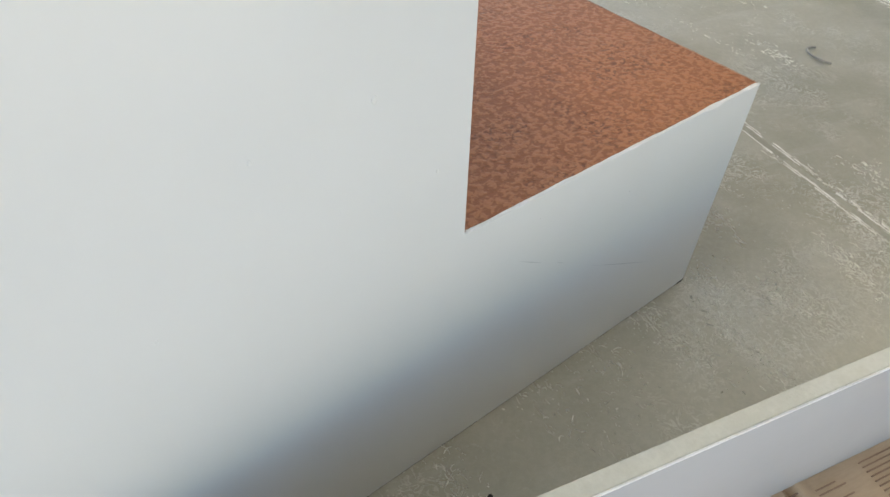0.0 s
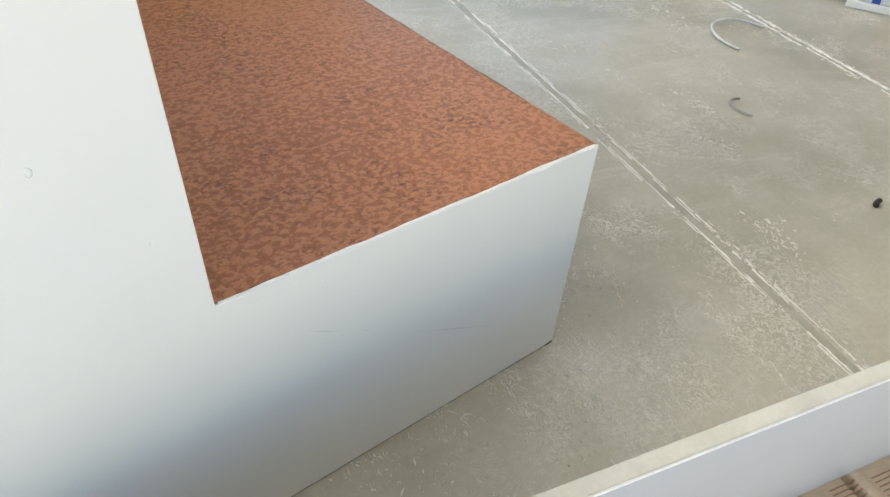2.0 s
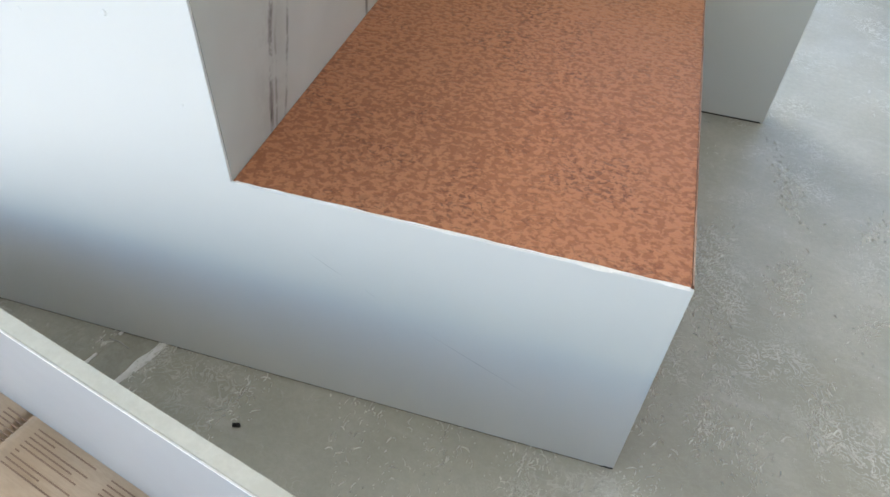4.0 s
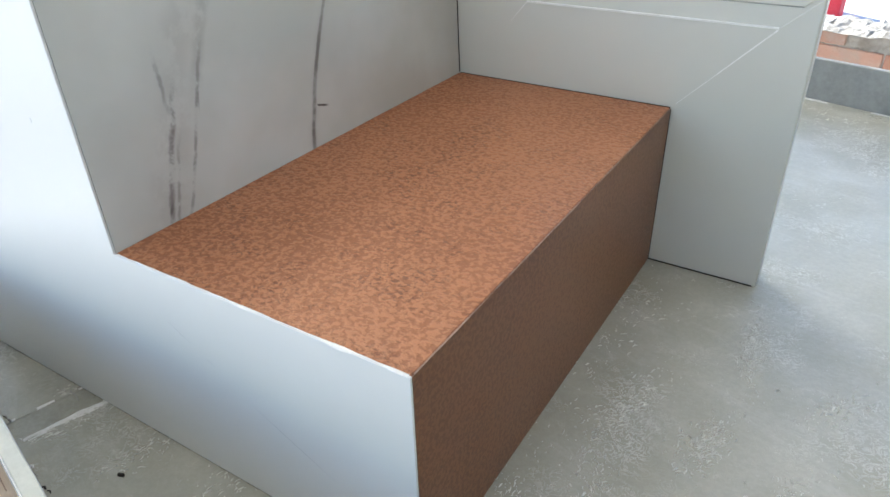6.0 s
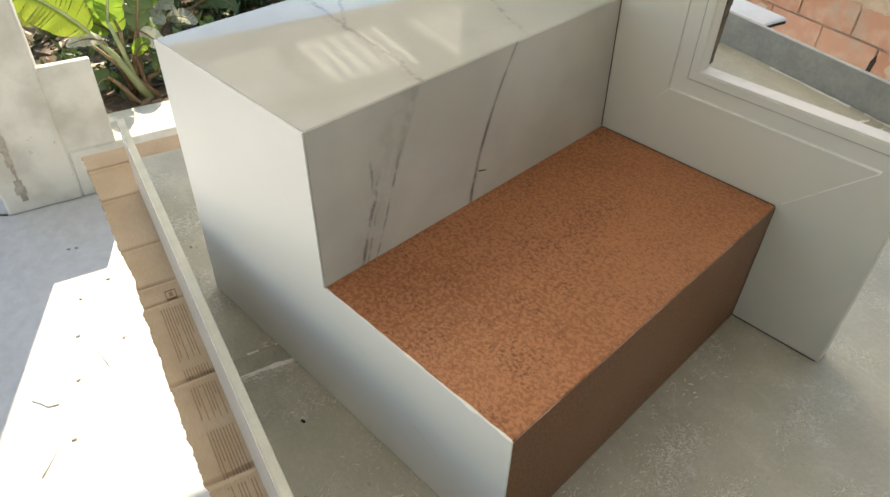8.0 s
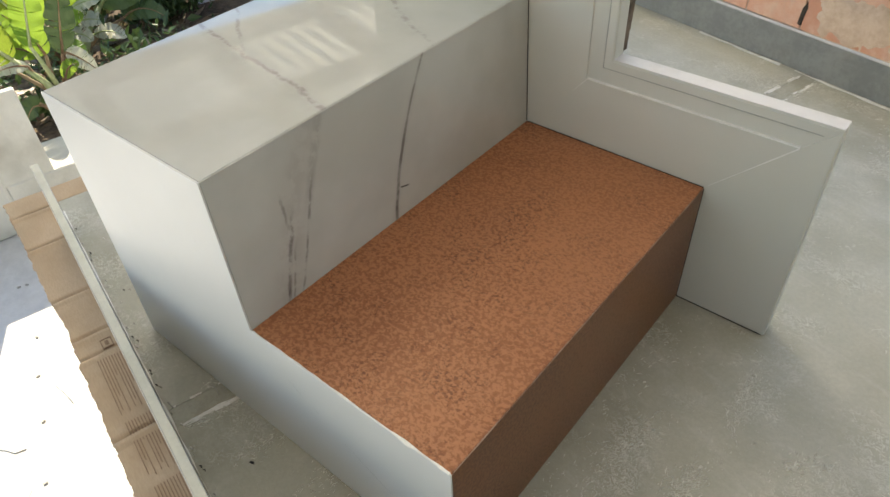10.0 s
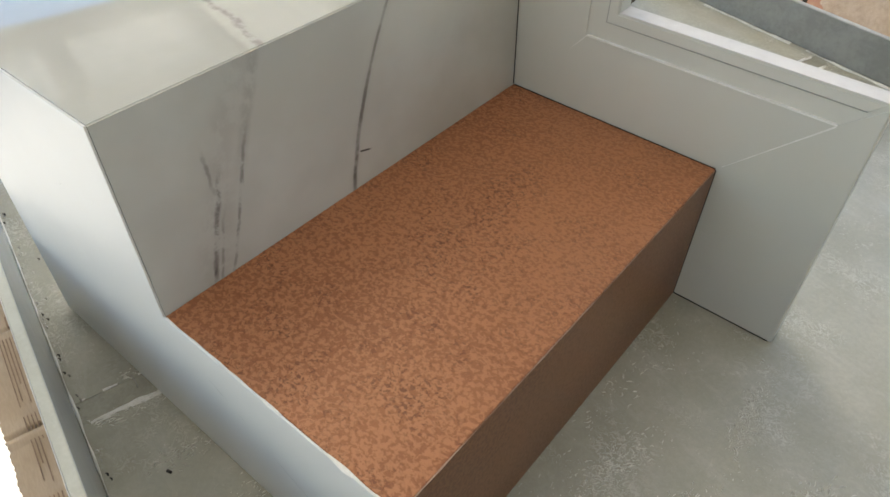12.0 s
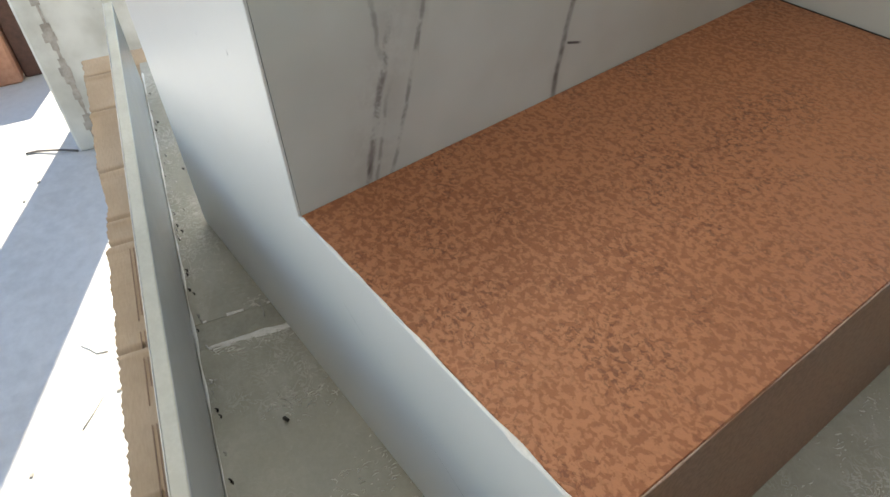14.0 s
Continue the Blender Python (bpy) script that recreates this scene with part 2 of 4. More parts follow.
CORTEN = corten("corten_porcelain", contrast=0.78)
# the tread's tile again, its colour darkened for the shaded front
CORTEN_SHADED = corten("corten_shaded", (0.50, 0.48, 0.40), 0.35, 0.0, 0.7, (0.34, 0.30))
WHITE = white_tile("white_porcelain", 0.33, (0.72, 0.71, 0.675), 0.65)
PANEL = white_tile("painted_panel", 0.42, (0.63, 0.615, 0.545))
# riser veins: y = a + b z ; top veins: y = a + b x
RISER = marble("marble_riser", RISER_VEINS, 2, 1, 0.2, ((0.227, 0.2235, 0.243, 0.219, 0.0016, 0.95), (0.0995, 0.262, 0.1035, 0.279, 0.006, 0.5), (0.052, 0.192, 0.058, 0.200, 0.0035, 0.7)), 0.82)
TOP = marble("marble_top", TOP_VEINS, 0, 1, 0.03, (), 0.74, 0.85)
GREY = tile_grey("concrete_tile")
STRIP = white_tile("strip_porcelain", 0.2, (0.52, 0.52, 0.52))
STRIP_EDGE = plain("cut_tile_edge", (0.58, 0.565, 0.48), (0.66, 0.645, 0.56), 30, 0.7, 0.0004)
SCRATCH = plain("scratch_grey", (0.52, 0.515, 0.49), (0.60, 0.59, 0.56), 60, 0.5)
GROOVE_SHADE = plain("groove_shade", (0.36, 0.35, 0.31), (0.42, 0.41, 0.37), 40, 0.7)
BEAD = plain("grout_bead", (0.74, 0.72, 0.67), (0.87, 0.85, 0.81), 60, 0.3, 0.0004)
GLUE = plain("clear_glue", (0.64, 0.625, 0.55), (0.80, 0.785, 0.71), 90, 0.24, 0.0004)
SEAM = plain("seam_filler", (0.31, 0.295, 0.235), (0.41, 0.39, 0.32), 25, 0.5, 0.0006)
k = Mat("translucent_roofing", 0.6)
k.color(k.mix(k.ramp(k.noise(2.2, 5), 0.35, 0.65, 0, 1), (0.52, 0.50, 0.45), (0.66, 0.64, 0.58)))
tr = k.t.nodes.new("ShaderNodeBsdfTranslucent")
tr.inputs[0].default_value = (0.85, 0.83, 0.76, 1)
rf = k.t.nodes.new("ShaderNodeBsdfRefraction")
rf.inputs["Color"].default_value, rf.inputs["Roughness"].default_value, rf.inputs["IOR"].default_value = (0.92, 0.90, 0.84, 1), 1.0, 1.25
through_sheet = k.t.nodes.new("ShaderNodeMixShader")
through_sheet.inputs[0].default_value = 0.45
k.t.links.new(tr.outputs[0], through_sheet.inputs[1])
k.t.links.new(rf.outputs[0], through_sheet.inputs[2])
mx = k.t.nodes.new("ShaderNodeMixShader")
mx.inputs[0].default_value = 0.46
k.t.links.new(k.b.outputs[0], mx.inputs[1])
k.t.links.new(through_sheet.outputs[0], mx.inputs[2])
k.t.links.new(mx.outputs[0], k.t.nodes["Material Output"].inputs[0])
ROOFING = k.m
LIGHT_BLOCK = plain("light_block", (0.13, 0.125, 0.112), (0.20, 0.19, 0.17), 2.5, 0.85, 0.003, 50)
GAP = plain("dark_gap", (0.02, 0.016, 0.012), (0.045, 0.036, 0.028), 40, 0.9)
CARD = cardboard("cardboard")
INK = plain("brown_ink", (0.24, 0.15, 0.095), (0.31, 0.20, 0.13), 80, 0.8)
BRICK = brick_mat("hollow_brick")
MORTAR = plain("mortar", (0.30, 0.265, 0.22), (0.48, 0.435, 0.38), 16, 0.95, 0.004, 55)
SMEAR = plain("thin_mortar", (0.46, 0.35, 0.27), (0.56, 0.45, 0.36), 14, 0.95, 0.005, 60)
RUBBLE = plain("rough_mortar", (0.22, 0.212, 0.195), (0.44, 0.43, 0.40), 22, 0.95, 0.008, 60)
CONCRETE = plain("yard_concrete", (0.56, 0.55, 0.53), (0.70, 0.69, 0.67), 1.3, 0.8, 0.002, 30)
PAINT = peeling_paint("peeling_paint")
PLASTER = plain("white_plaster", (0.76, 0.755, 0.74), (0.86, 0.855, 0.84), 2.5, 0.8, 0.002, 60)
BEAM = plain("beam_paint", (0.78, 0.765, 0.73), (0.85, 0.835, 0.80), 3, 0.7, 0.001, 40)
WOOD = plain("bench_timber", (0.20, 0.13, 0.075), (0.34, 0.235, 0.14), 6, 0.75, 0.002, 70)
STEEL = plain("dull_wire", (0.10, 0.09, 0.08), (0.19, 0.17, 0.15), 40, 0.55)
SOIL = plain("soil", (0.07, 0.050, 0.035), (0.18, 0.13, 0.09), 5, 0.95, 0.02, 40)
LEAF = leaf_mat("banana_leaf", (0.11, 0.26, 0.04), (0.24, 0.42, 0.06), 0.5)
LEAF_YELLOW = leaf_mat("yellowing_leaf", (0.26, 0.35, 0.04), (0.42, 0.46, 0.06), 0.55)
# dark foliage; also colours blades that are dark only from shade
LEAF_DARK_SHADED = leaf_mat("dark_shaded_leaf", (0.05, 0.10, 0.04), (0.09, 0.16, 0.06), 0.15)
# leaf colour paled to stand for sky glare on glossy blades
LEAF_PALE_GLARE = leaf_mat("pale_glare_leaf", (0.50, 0.53, 0.45), (0.66, 0.68, 0.60), 0.3)
LITTER = leaf_mat("dry_litter", (0.16, 0.10, 0.06), (0.50, 0.42, 0.34), 0.15)
RIB = plain("pale_midrib", (0.30, 0.38, 0.18), (0.45, 0.50, 0.30), 10, 0.5)
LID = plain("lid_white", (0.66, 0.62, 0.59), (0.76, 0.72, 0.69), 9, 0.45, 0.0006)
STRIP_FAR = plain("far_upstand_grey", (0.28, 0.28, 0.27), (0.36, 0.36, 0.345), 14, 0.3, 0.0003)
DULL_EDGE = plain("dull_cut_edge", (0.44, 0.41, 0.37), (0.54, 0.51, 0.46), 30, 0.7)
STALK = plain("banana_stalk", (0.16, 0.09, 0.055), (0.33, 0.24, 0.14), 8, 0.65, 0.004, 60)
BLUE_WALL = plain("blue_grey_wall", (0.56, 0.60, 0.72), (0.64, 0.68, 0.80), 1.2, 0.8, 0.002, 30)
RED = plain("red_paint", (0.62, 0.03, 0.045), (0.72, 0.06, 0.08), 3, 0.6, 0.001, 40)
DARK_GREY = plain("grey_cladding", (0.13, 0.135, 0.15), (0.20, 0.205, 0.22), 3, 0.6)
CURL = plain("glue_curl", (0.50, 0.49, 0.46), (0.66, 0.65, 0.61), 60, 0.4)
CURL_GREY = plain("grey_offcut", (0.32, 0.305, 0.27), (0.42, 0.40, 0.36), 60, 0.6)
PACK_WHITE = plain("packet_white", (0.68, 0.69, 0.70), (0.78, 0.79, 0.80), 12, 0.35)
PACK_BLUE = plain("packet_blue", (0.02, 0.06, 0.30), (0.03, 0.09, 0.42), 12, 0.35)
PACK_RED = plain("packet_red", (0.34, 0.07, 0.03), (0.46, 0.11, 0.05), 12, 0.4)


# ---- building helpers ----
def finish(name, bm, material, smooth=False):
    me = bpy.data.meshes.new(name)
    bmesh.ops.recalc_face_normals(bm, faces=bm.faces)
    for f in bm.faces:
        f.smooth = smooth
    bm.to_mesh(me)
    bm.free()
    me.materials.append(material)
    return me


def part(name, bm, material, parent, label="", smooth=False):
    ob = new(name, finish(name, bm, material, smooth))
    ob.parent = parent
    if label:
        ob["label"] = label
    return ob


def thing(name, m, label, category, group="", kind=""):
    ob = new(name)
    ob.empty_display_size = 0.05
    ob.matrix_world = m
    return tagged(ob, label, category, group, kind)


def solid(name, bm, material, label, category="", kind="", group="", m=None, smooth=False):
    ob = new(name, finish(name, bm, material, smooth))
    if m is not None:
        ob.matrix_world = m
    return tagged(ob, label, category, group, kind)


def box(x0, x1, y0, y1, z0, z1, bevel=0.0, bm=None):
    bm = bm or bmesh.new()
    r = bmesh.ops.create_cube(bm, size=1.0, matrix=Matrix.Translation(((x0 + x1) / 2, (y0 + y1) / 2, (z0 + z1) / 2)) @ Matrix.Diagonal((x1 - x0, y1 - y0, z1 - z0, 1)))
    if bevel:
        es = {e for v in r["verts"] for e in v.link_edges}
        bmesh.ops.bevel(bm, geom=list(es), offset=bevel, segments=1, affect="EDGES")
    return bm


def prism(outline, axis, a, b, bevel=0.0):
    """A flat outline (pairs) pushed from a to b along an axis. Pairs are (y, z), (x, z) or (x, y)."""
    bm = bmesh.new()

    def at(p, d):
        return {"x": (d, p[0], p[1]), "y": (p[0], d, p[1]), "z": (p[0], p[1], d)}[axis]

    lo, hi = [bm.verts.new(at(p, a)) for p in outline], [bm.verts.new(at(p, b)) for p in outline]
    bm.faces.new(lo), bm.faces.new(hi[::-1])
    n = len(outline)
    for i in range(n):
        bm.faces.new((lo[i], hi[i], hi[(i + 1) % n], lo[(i + 1) % n]))
    bmesh.ops.recalc_face_normals(bm, faces=bm.faces)
    if bevel:
        bmesh.ops.bevel(bm, geom=list(bm.edges), offset=bevel, segments=1, affect="EDGES")
    return bm


def tube(points, radii, sides=8, bm=None):
    """A round rod through points, with a radius at each."""
    bm = bm or bmesh.new()
    pts = [Vector(p) for p in points]
    rings = []
    for i, p in enumerate(pts):
        d = (pts[min(i + 1, len(pts) - 1)] - pts[max(i - 1, 0)]).normalized()
        s = d.cross(Vector((0.31, 0.17, 0.93))).normalized()
        w = d.cross(s)
        r = radii[i] if isinstance(radii, (list, tuple)) else radii
        rings.append([bm.verts.new(p + (s * math.cos(a) + w * math.sin(a)) * r) for a in (2 * math.pi * k / sides for k in range(sides))])
    for a, b in zip(rings, rings[1:]):
        for k in range(sides):
            bm.faces.new((a[k], a[(k + 1) % sides], b[(k + 1) % sides], b[k]))
    bm.faces.new(rings[0][::-1]), bm.faces.new(rings[-1])
    return bm


def rough_bead(p, q, width, height, step=0.006, seed=0, bm=None, broken=False):
    """A thin ragged bead of dried glue from p to q, lying on the surface."""
    bm = bm or bmesh.new()
    p, q = Vector(p), Vector(q)
    d = (q - p).normalized()
    s = Vector((-d.y, d.x, 0))
    n = max(2, int((q - p).length / step))
    rows = []
    for i in range(n + 1):
        c = p.lerp(q, i / n) + s * (noise.noise((i * 0.21, seed, 3.1)) * width * 0.35)
        w = width * max(0.12, 0.6 + 1.1 * noise.noise((i * 0.17, seed, 0.3)))
        h = height * max(0.15, 0.7 + 1.2 * noise.noise((i * 0.33, seed, 7.3)))
        rows.append([bm.verts.new(c + s * w * k + Vector((0, 0, z * h))) for k, z in ((-1, -0.3), (-0.4, 0.8), (0.3, 1.0), (1, -0.3))])
    for i, (a, b) in enumerate(zip(rows, rows[1:])):
        if broken and noise.noise((i * 0.11, seed, 9.7)) < -0.08:
            continue
        for k in range(3):
            bm.faces.new((a[k], a[k + 1], b[k + 1], b[k]))
    return bm


# ---- the plan: the step unit stands square to x and y; the bench under it is turned ----
H, TOPZ, DEEP, BACK, LONG, TILE = 0.185, 0.3635, 0.2545, 0.526, 0.479, 0.009
GROUND = -0.95
BENCH = pose(0, 0, 0, 0, 0, -14.5)


def on_bench(u, v, z, rz=0.0):
    return BENCH @ pose(u, v, z, 0, 0, rz)


# ---- large structure ----
bm = box(-60, 60, -60, 60, GROUND - 0.2, GROUND)
solid("ground", bm, CONCRETE, "pale dusty concrete yard floor in hard sun", kind="structure", m=BENCH)

# veranda roof slab with beams, and an unseen wall added to block side light
def roof_sheet(u0, u1, v0, v1, z):
    """Corrugated translucent roofing, one sheet."""
    bm, n = bmesh.new(), int((v1 - v0) / 0.019)
    rows = [[bm.verts.new((uu, v0 + (v1 - v0) * k / n, z + 0.005 * math.sin(k * math.pi / 2))) for k in range(n + 1)] for uu in (u0, u1)]
    for k in range(n):
        bm.faces.new((rows[0][k], rows[1][k], rows[1][k + 1], rows[0][k + 1]))
    return bm


solid("ceiling", roof_sheet(EAVE - 0.03, 1.72, -1.5, 1.87, 1.412), ROOFING, "corrugated translucent white veranda roofing sheet", kind="structure", m=BENCH)
for i, v in enumerate((-1.42, -0.9, -0.4, 0.12, 0.66, 1.22, 1.78)):
    solid("trim", box(EAVE + 0.25, 1.69, v - 0.05, v + 0.05, 1.346, 1.40, 0.006), BEAM, "painted beam under the veranda ceiling", kind="structure", m=BENCH)
solid("trim", box(EAVE, EAVE + 0.16, -1.49, 1.85, 1.352, 1.397, 0.006), BEAM, "painted eaves beam of the veranda", kind="structure", m=BENCH)
for uu in (-2.1, -1.35, -0.6, 0.15, 0.9):
    solid("trim", box(uu - 0.045, uu + 0.045, -1.48, 1.84, 1.30, 1.345, 0.004), BEAM, "painted purlin under the veranda roofing", kind="structure", m=BENCH)
solid("wall_unseen", box(1.7, 1.9, -3.0, 2.1, GROUND, 1.55), LIGHT_BLOCK, "unseen dull grey wall added to cut light from that side", kind="structure", m=BENCH)

# ---- the work bench ----
bench = thing("work_bench", on_bench(0, 0, 0), "timber work bench under the cardboard, mostly hidden", "bench")
part("bench_top", box(-0.90, 1.24, -0.15, 1.14, -0.045, -0.0152, 0.003), WOOD, bench)
for lu in (-0.78, 1.12):
    for lv in (-0.05, 1.04):
        part("leg", box(lu - 0.04, lu + 0.04, lv - 0.04, lv + 0.04, GROUND, -0.0455, 0.004), WOOD, bench)
for lv in (-0.05, 1.04):
    part("rail", box(-0.739, 1.079, lv - 0.02, lv + 0.02, -0.16, -0.06, 0.003), WOOD, bench)

# cardboard sheet with a torn front edge and pressed creases
CU0, CU1, CV0, CV1 = -0.960, 1.26, -0.230, 1.145
CREASES = (-0.907, -0.806, -0.662, -0.567, -0.525, -0.373, -0.22, -0.05, 0.14)


def cardboard_sheet():
    bm = bmesh.new()
    us = sorted(set([round(CU0 + (CU1 - CU0) * i / 620, 5) for i in range(621)] + [round(c + k * 0.0011, 5) for c in CREASES for k in range(-6, 16)]))
    vs = (0.0, 0.012, 0.03, 0.055, 0.12, CV1 - CV0)
    cols = []
    for uu in us:
        jag = 0.0030 * noise.noise((uu * 60, 0.2, 5)) + 0.0010 * math.sin(uu * 2 * math.pi / 0.0085 + 2 * noise.noise((uu * 12, 3, 3))) + 0.004 * noise.noise((uu * 9, 1.2, 5)) - 0.013 * min(1.0, max(0.0, (-0.6 - uu) / 0.36))
        dip = sum(-0.0042 * math.exp(-(((uu - c) / 0.003) ** 2)) + 0.0024 * math.exp(-(((uu - c - 0.009) / 0.006) ** 2)) for c in CREASES)
        col = []
        for j, dv in enumerate(vs):
            lift = dip if j < 5 else 0.0
            sag = -0.0008 * max(0.0, 1 - dv / 0.06) * (0.6 + 0.8 * noise.noise((uu * 5, 2.2, 1)))
            col.append(bm.verts.new((uu, CV0 + dv + (jag if j == 0 else 0.6 * jag if j < 3 else 0), -0.0098 + (lift + sag if dv < 0.06 else 0))))
        cols.append(col)
    low = [[bm.verts.new(v.co - Vector((0, 0, 0.0048))) for v in c] for c in cols]
    for a, b, la, lb in zip(cols, cols[1:], low, low[1:]):
        for j in range(len(vs) - 1):
            bm.faces.new((a[j], b[j], b[j + 1], a[j + 1]))
            bm.faces.new((la[j], la[j + 1], lb[j + 1], lb[j]))
        bm.faces.new((a[0], la[0], lb[0], b[0]))
        bm.faces.new((a[-1], b[-1], lb[-1], la[-1]))
    for c, l in ((cols[0], low[0]), (cols[-1], low[-1])):
        for j in range(len(vs) - 1):
            bm.faces.new((c[j], c[j + 1], l[j + 1], l[j]))
    return bm


sheet = thing("cardboard_sheet", on_bench(0, 0, 0), "flattened brown corrugated cardboard with torn edge and printing", "cardboard")
part("sheet", cardboard_sheet(), CARD, sheet)


def ink(u0, u1, v0, v1):
    part("print_bar", box(u0, u1, v0, v1, -0.0125, -0.0093), INK, sheet, "dark brown printed bar")


# small print in columns of lines, and a square mark
for k, (u0, u1) in enumerate(((-0.515, -0.405), (-0.39, -0.30), (-0.285, -0.17), (-0.11, -0.01), (0.01, 0.10), (0.12, 0.21))):
    for j in range(9):
        ln = (u1 - u0) * (1.0, 0.94, 0.72, 1.0, 0.4, 0.97, 0.88, 1.0, 0.6)[(j + k) % 9]
        ink(u0, u0 + ln, -0.2105 + j * 0.0036, -0.2095 + j * 0.0036)
for a in (0, 1):
    ink(-0.545, -0.527, -0.198 + a * 0.0135, -0.1965 + a * 0.0135)
    ink(-0.545 + a * 0.0165, -0.5435 + a * 0.0165, -0.1964, -0.1846)
ink(-0.540, -0.532, -0.193, -0.188)

# tiled worktop lying on the cardboard, with upstands along two sides
top = thing("tiled_worktop", on_bench(0, 0, 0), "grey concrete-look porcelain worktop with glued seams, lying on cardboard", "worktop")
EDGES = (-0.893, -0.352, 0.217, 0.666, 1.24)
WIDE = (0.0, 0.015, 0.0042, 0.0032, 0.0)
for i, (a, b) in enumerate(zip(EDGES, EDGES[1:])):
    part("tile", box(a + WIDE[i], b - WIDE[i + 1], -0.16515, 1.139, -0.0092, 0.0, 0.0006), GREY, top)
for i in (1, 2, 3):
    e, w = EDGES[i], WIDE[i]
    part("seam_filler", box(e - w + 0.0002, e + w - 0.0002, -0.164, 1.138, -0.009, -0.0006), SEAM, top, "sunken grey seam")
    for s in (-1, 1):
        for k, off in enumerate((0.0012, 0.0045)):
            part("glue_bead", rough_bead((e + s * (w + off), -0.155, 0.0001), (e + s * (w + off), 1.12, 0.0001), (0.0031 if i == 1 else 0.0012) - 0.0004 * k, 0.0011, 0.003, 7 * i + s + 3 * k, None, True), BEAD, top, "ragged broken line of dried glue", True)


def worm(bm, rg, p, a, length, width, height):
    """One short bent ridge of dried glue."""
    n, turn = 3 if length > 0.003 else 2, rg.gauss(0, 0.45)
    rows = []
    for i in range(n + 1):
        f = i / n
        d, s = Vector((math.cos(a), math.sin(a), 0)), Vector((-math.sin(a), math.cos(a), 0))
        w = width * (0.25 + math.sin(math.pi * (0.12 + 0.76 * f))) * rg.uniform(0.6, 1.1)
        h = height * (0.1 + math.sin(math.pi * f) * rg.uniform(0.6, 1.2))
        rows.append([bm.verts.new(p + s * w * g + Vector((0, 0, z))) for g, z in ((-1, -0.0002), (0.1, h), (1, -0.0002))])
        p, a = p + d * (length / n), a + turn + rg.gauss(0, 0.3)
    for x, y in zip(rows, rows[1:]):
        for k in range(2):
            bm.faces.new((x[k], x[k + 1], y[k + 1], y[k]))


def dried_glue():
    """Ragged ridges and crumbs of glue, in drifts along the seams and between them."""
    bm, rg = bmesh.new(), random.Random(21)
    drifts = [(rg.uniform(-0.5, 1.2), rg.uniform(-0.13, 1.1), rg.uniform(0.006, 0.018), rg.uniform(0.02, 0.06), rg.randint(30, 80)) for _ in range(44)]
    for cu, cv, many in ((-0.05, -0.035, 150), (0.01, -0.036, 150), (-0.107, -0.035, 60), (0.07, -0.053, 130), (0.0, -0.075, 90), (0.15, -0.045, 90), (-0.005, 0.075, 110), (0.0, 0.24, 120), (0.07, 0.25, 170), (0.045, 0.385, 120),
                         (0.05, 0.07, 120), (0.137, 0.235, 60), (0.133, 0.366, 80), (0.08, 0.06, 70), (-0.17, -0.05, 50), (-0.134, -0.105, 50), (-0.25, -0.084, 50), (0.28, 0.045, 50), (0.38, 0.285, 60), (0.03, 0.15, 80), (0.12, 0.12, 90)):
        drifts.append((cu, cv, rg.uniform(0.005, 0.014), rg.uniform(0.014, 0.034), 2 * many))
    for cu, cv, su, sv, many in drifts:
        lean = math.pi / 2 + rg.gauss(0.0, 0.2)
        for _ in range(many):
            across, along = rg.gauss(0, su), rg.gauss(0, sv)
            p = Vector((cu + across - along * math.tan(lean - math.pi / 2), cv + along, 0))
            if -0.155 < p.y < 1.12 and -0.88 < p.x < 1.23:
                worm(bm, rg, p, lean + rg.gauss(0, 0.4), 0.001 + 0.008 * rg.random() ** 2.5, 0.0003 + 0.0006 * rg.random() ** 1.5, rg.uniform(0.0005, 0.0014))
    for _ in range(5200):
        p = Vector((rg.uniform(-0.6, 0.7), rg.uniform(-0.155, 0.8), 0))
        if noise.noise((p.x * 14, p.y * 8, 0.5)) > 0.16:
            worm(bm, rg, p, rg.uniform(0.6, 2.5), rg.uniform(0.0008, 0.0022), rg.uniform(0.0003, 0.0006), rg.uniform(0.0003, 0.0007))
    for e, w in zip(EDGES[1:4], WIDE[1:4]):
        for _ in range(2600 if w > 0.01 else 1300):
            side = rg.choice((-1, 1))
            p = Vector((e + side * (w + 0.0015 + abs(rg.gauss(0, 0.0065 if w > 0.01 else 0.0045))), rg.uniform(-0.155, 1.12), 0))
            if noise.noise((p.x * 20, p.y * 18, side)) > -0.12:
                worm(bm, rg, p, math.pi / 2 + rg.gauss(0, 0.25), 0.0014 + 0.009 * rg.random() ** 2, 0.0003 + 0.0007 * rg.random(), rg.uniform(0.0004, 0.0013))
    return bm


tagged(part("dried_glue", dried_glue(), GLUE, top, "glossy pale ridges and flecks of dried glue"), kind="stuff")
near = part("upstand", box(-0.826, 1.235, -0.176, -0.1652, -0.0092, 0.1135, 0.0005), STRIP, top, "tall white porcelain upstand")
part("cut_edge", box(-0.826, 1.235, -0.1755, -0.1657, 0.1137, 0.1150, 0.0004), STRIP_EDGE, near, "raw cut tile edge")
part("white_lip", box(-0.826, 1.235, -0.1764, -0.1758, 0.1128, 0.1151), BEAD, near, "thin white glazed lip")
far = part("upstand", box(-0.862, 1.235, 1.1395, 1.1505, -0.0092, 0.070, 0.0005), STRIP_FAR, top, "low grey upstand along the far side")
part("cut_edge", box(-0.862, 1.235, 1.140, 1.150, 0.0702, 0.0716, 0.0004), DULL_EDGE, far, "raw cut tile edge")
part("glue_bead", rough_bead((-0.86, -0.1635, 0.0002), (1.2, -0.1642, 0.0002), 0.0014, 0.0012, 0.005, 21), BEAD, top, "", True)
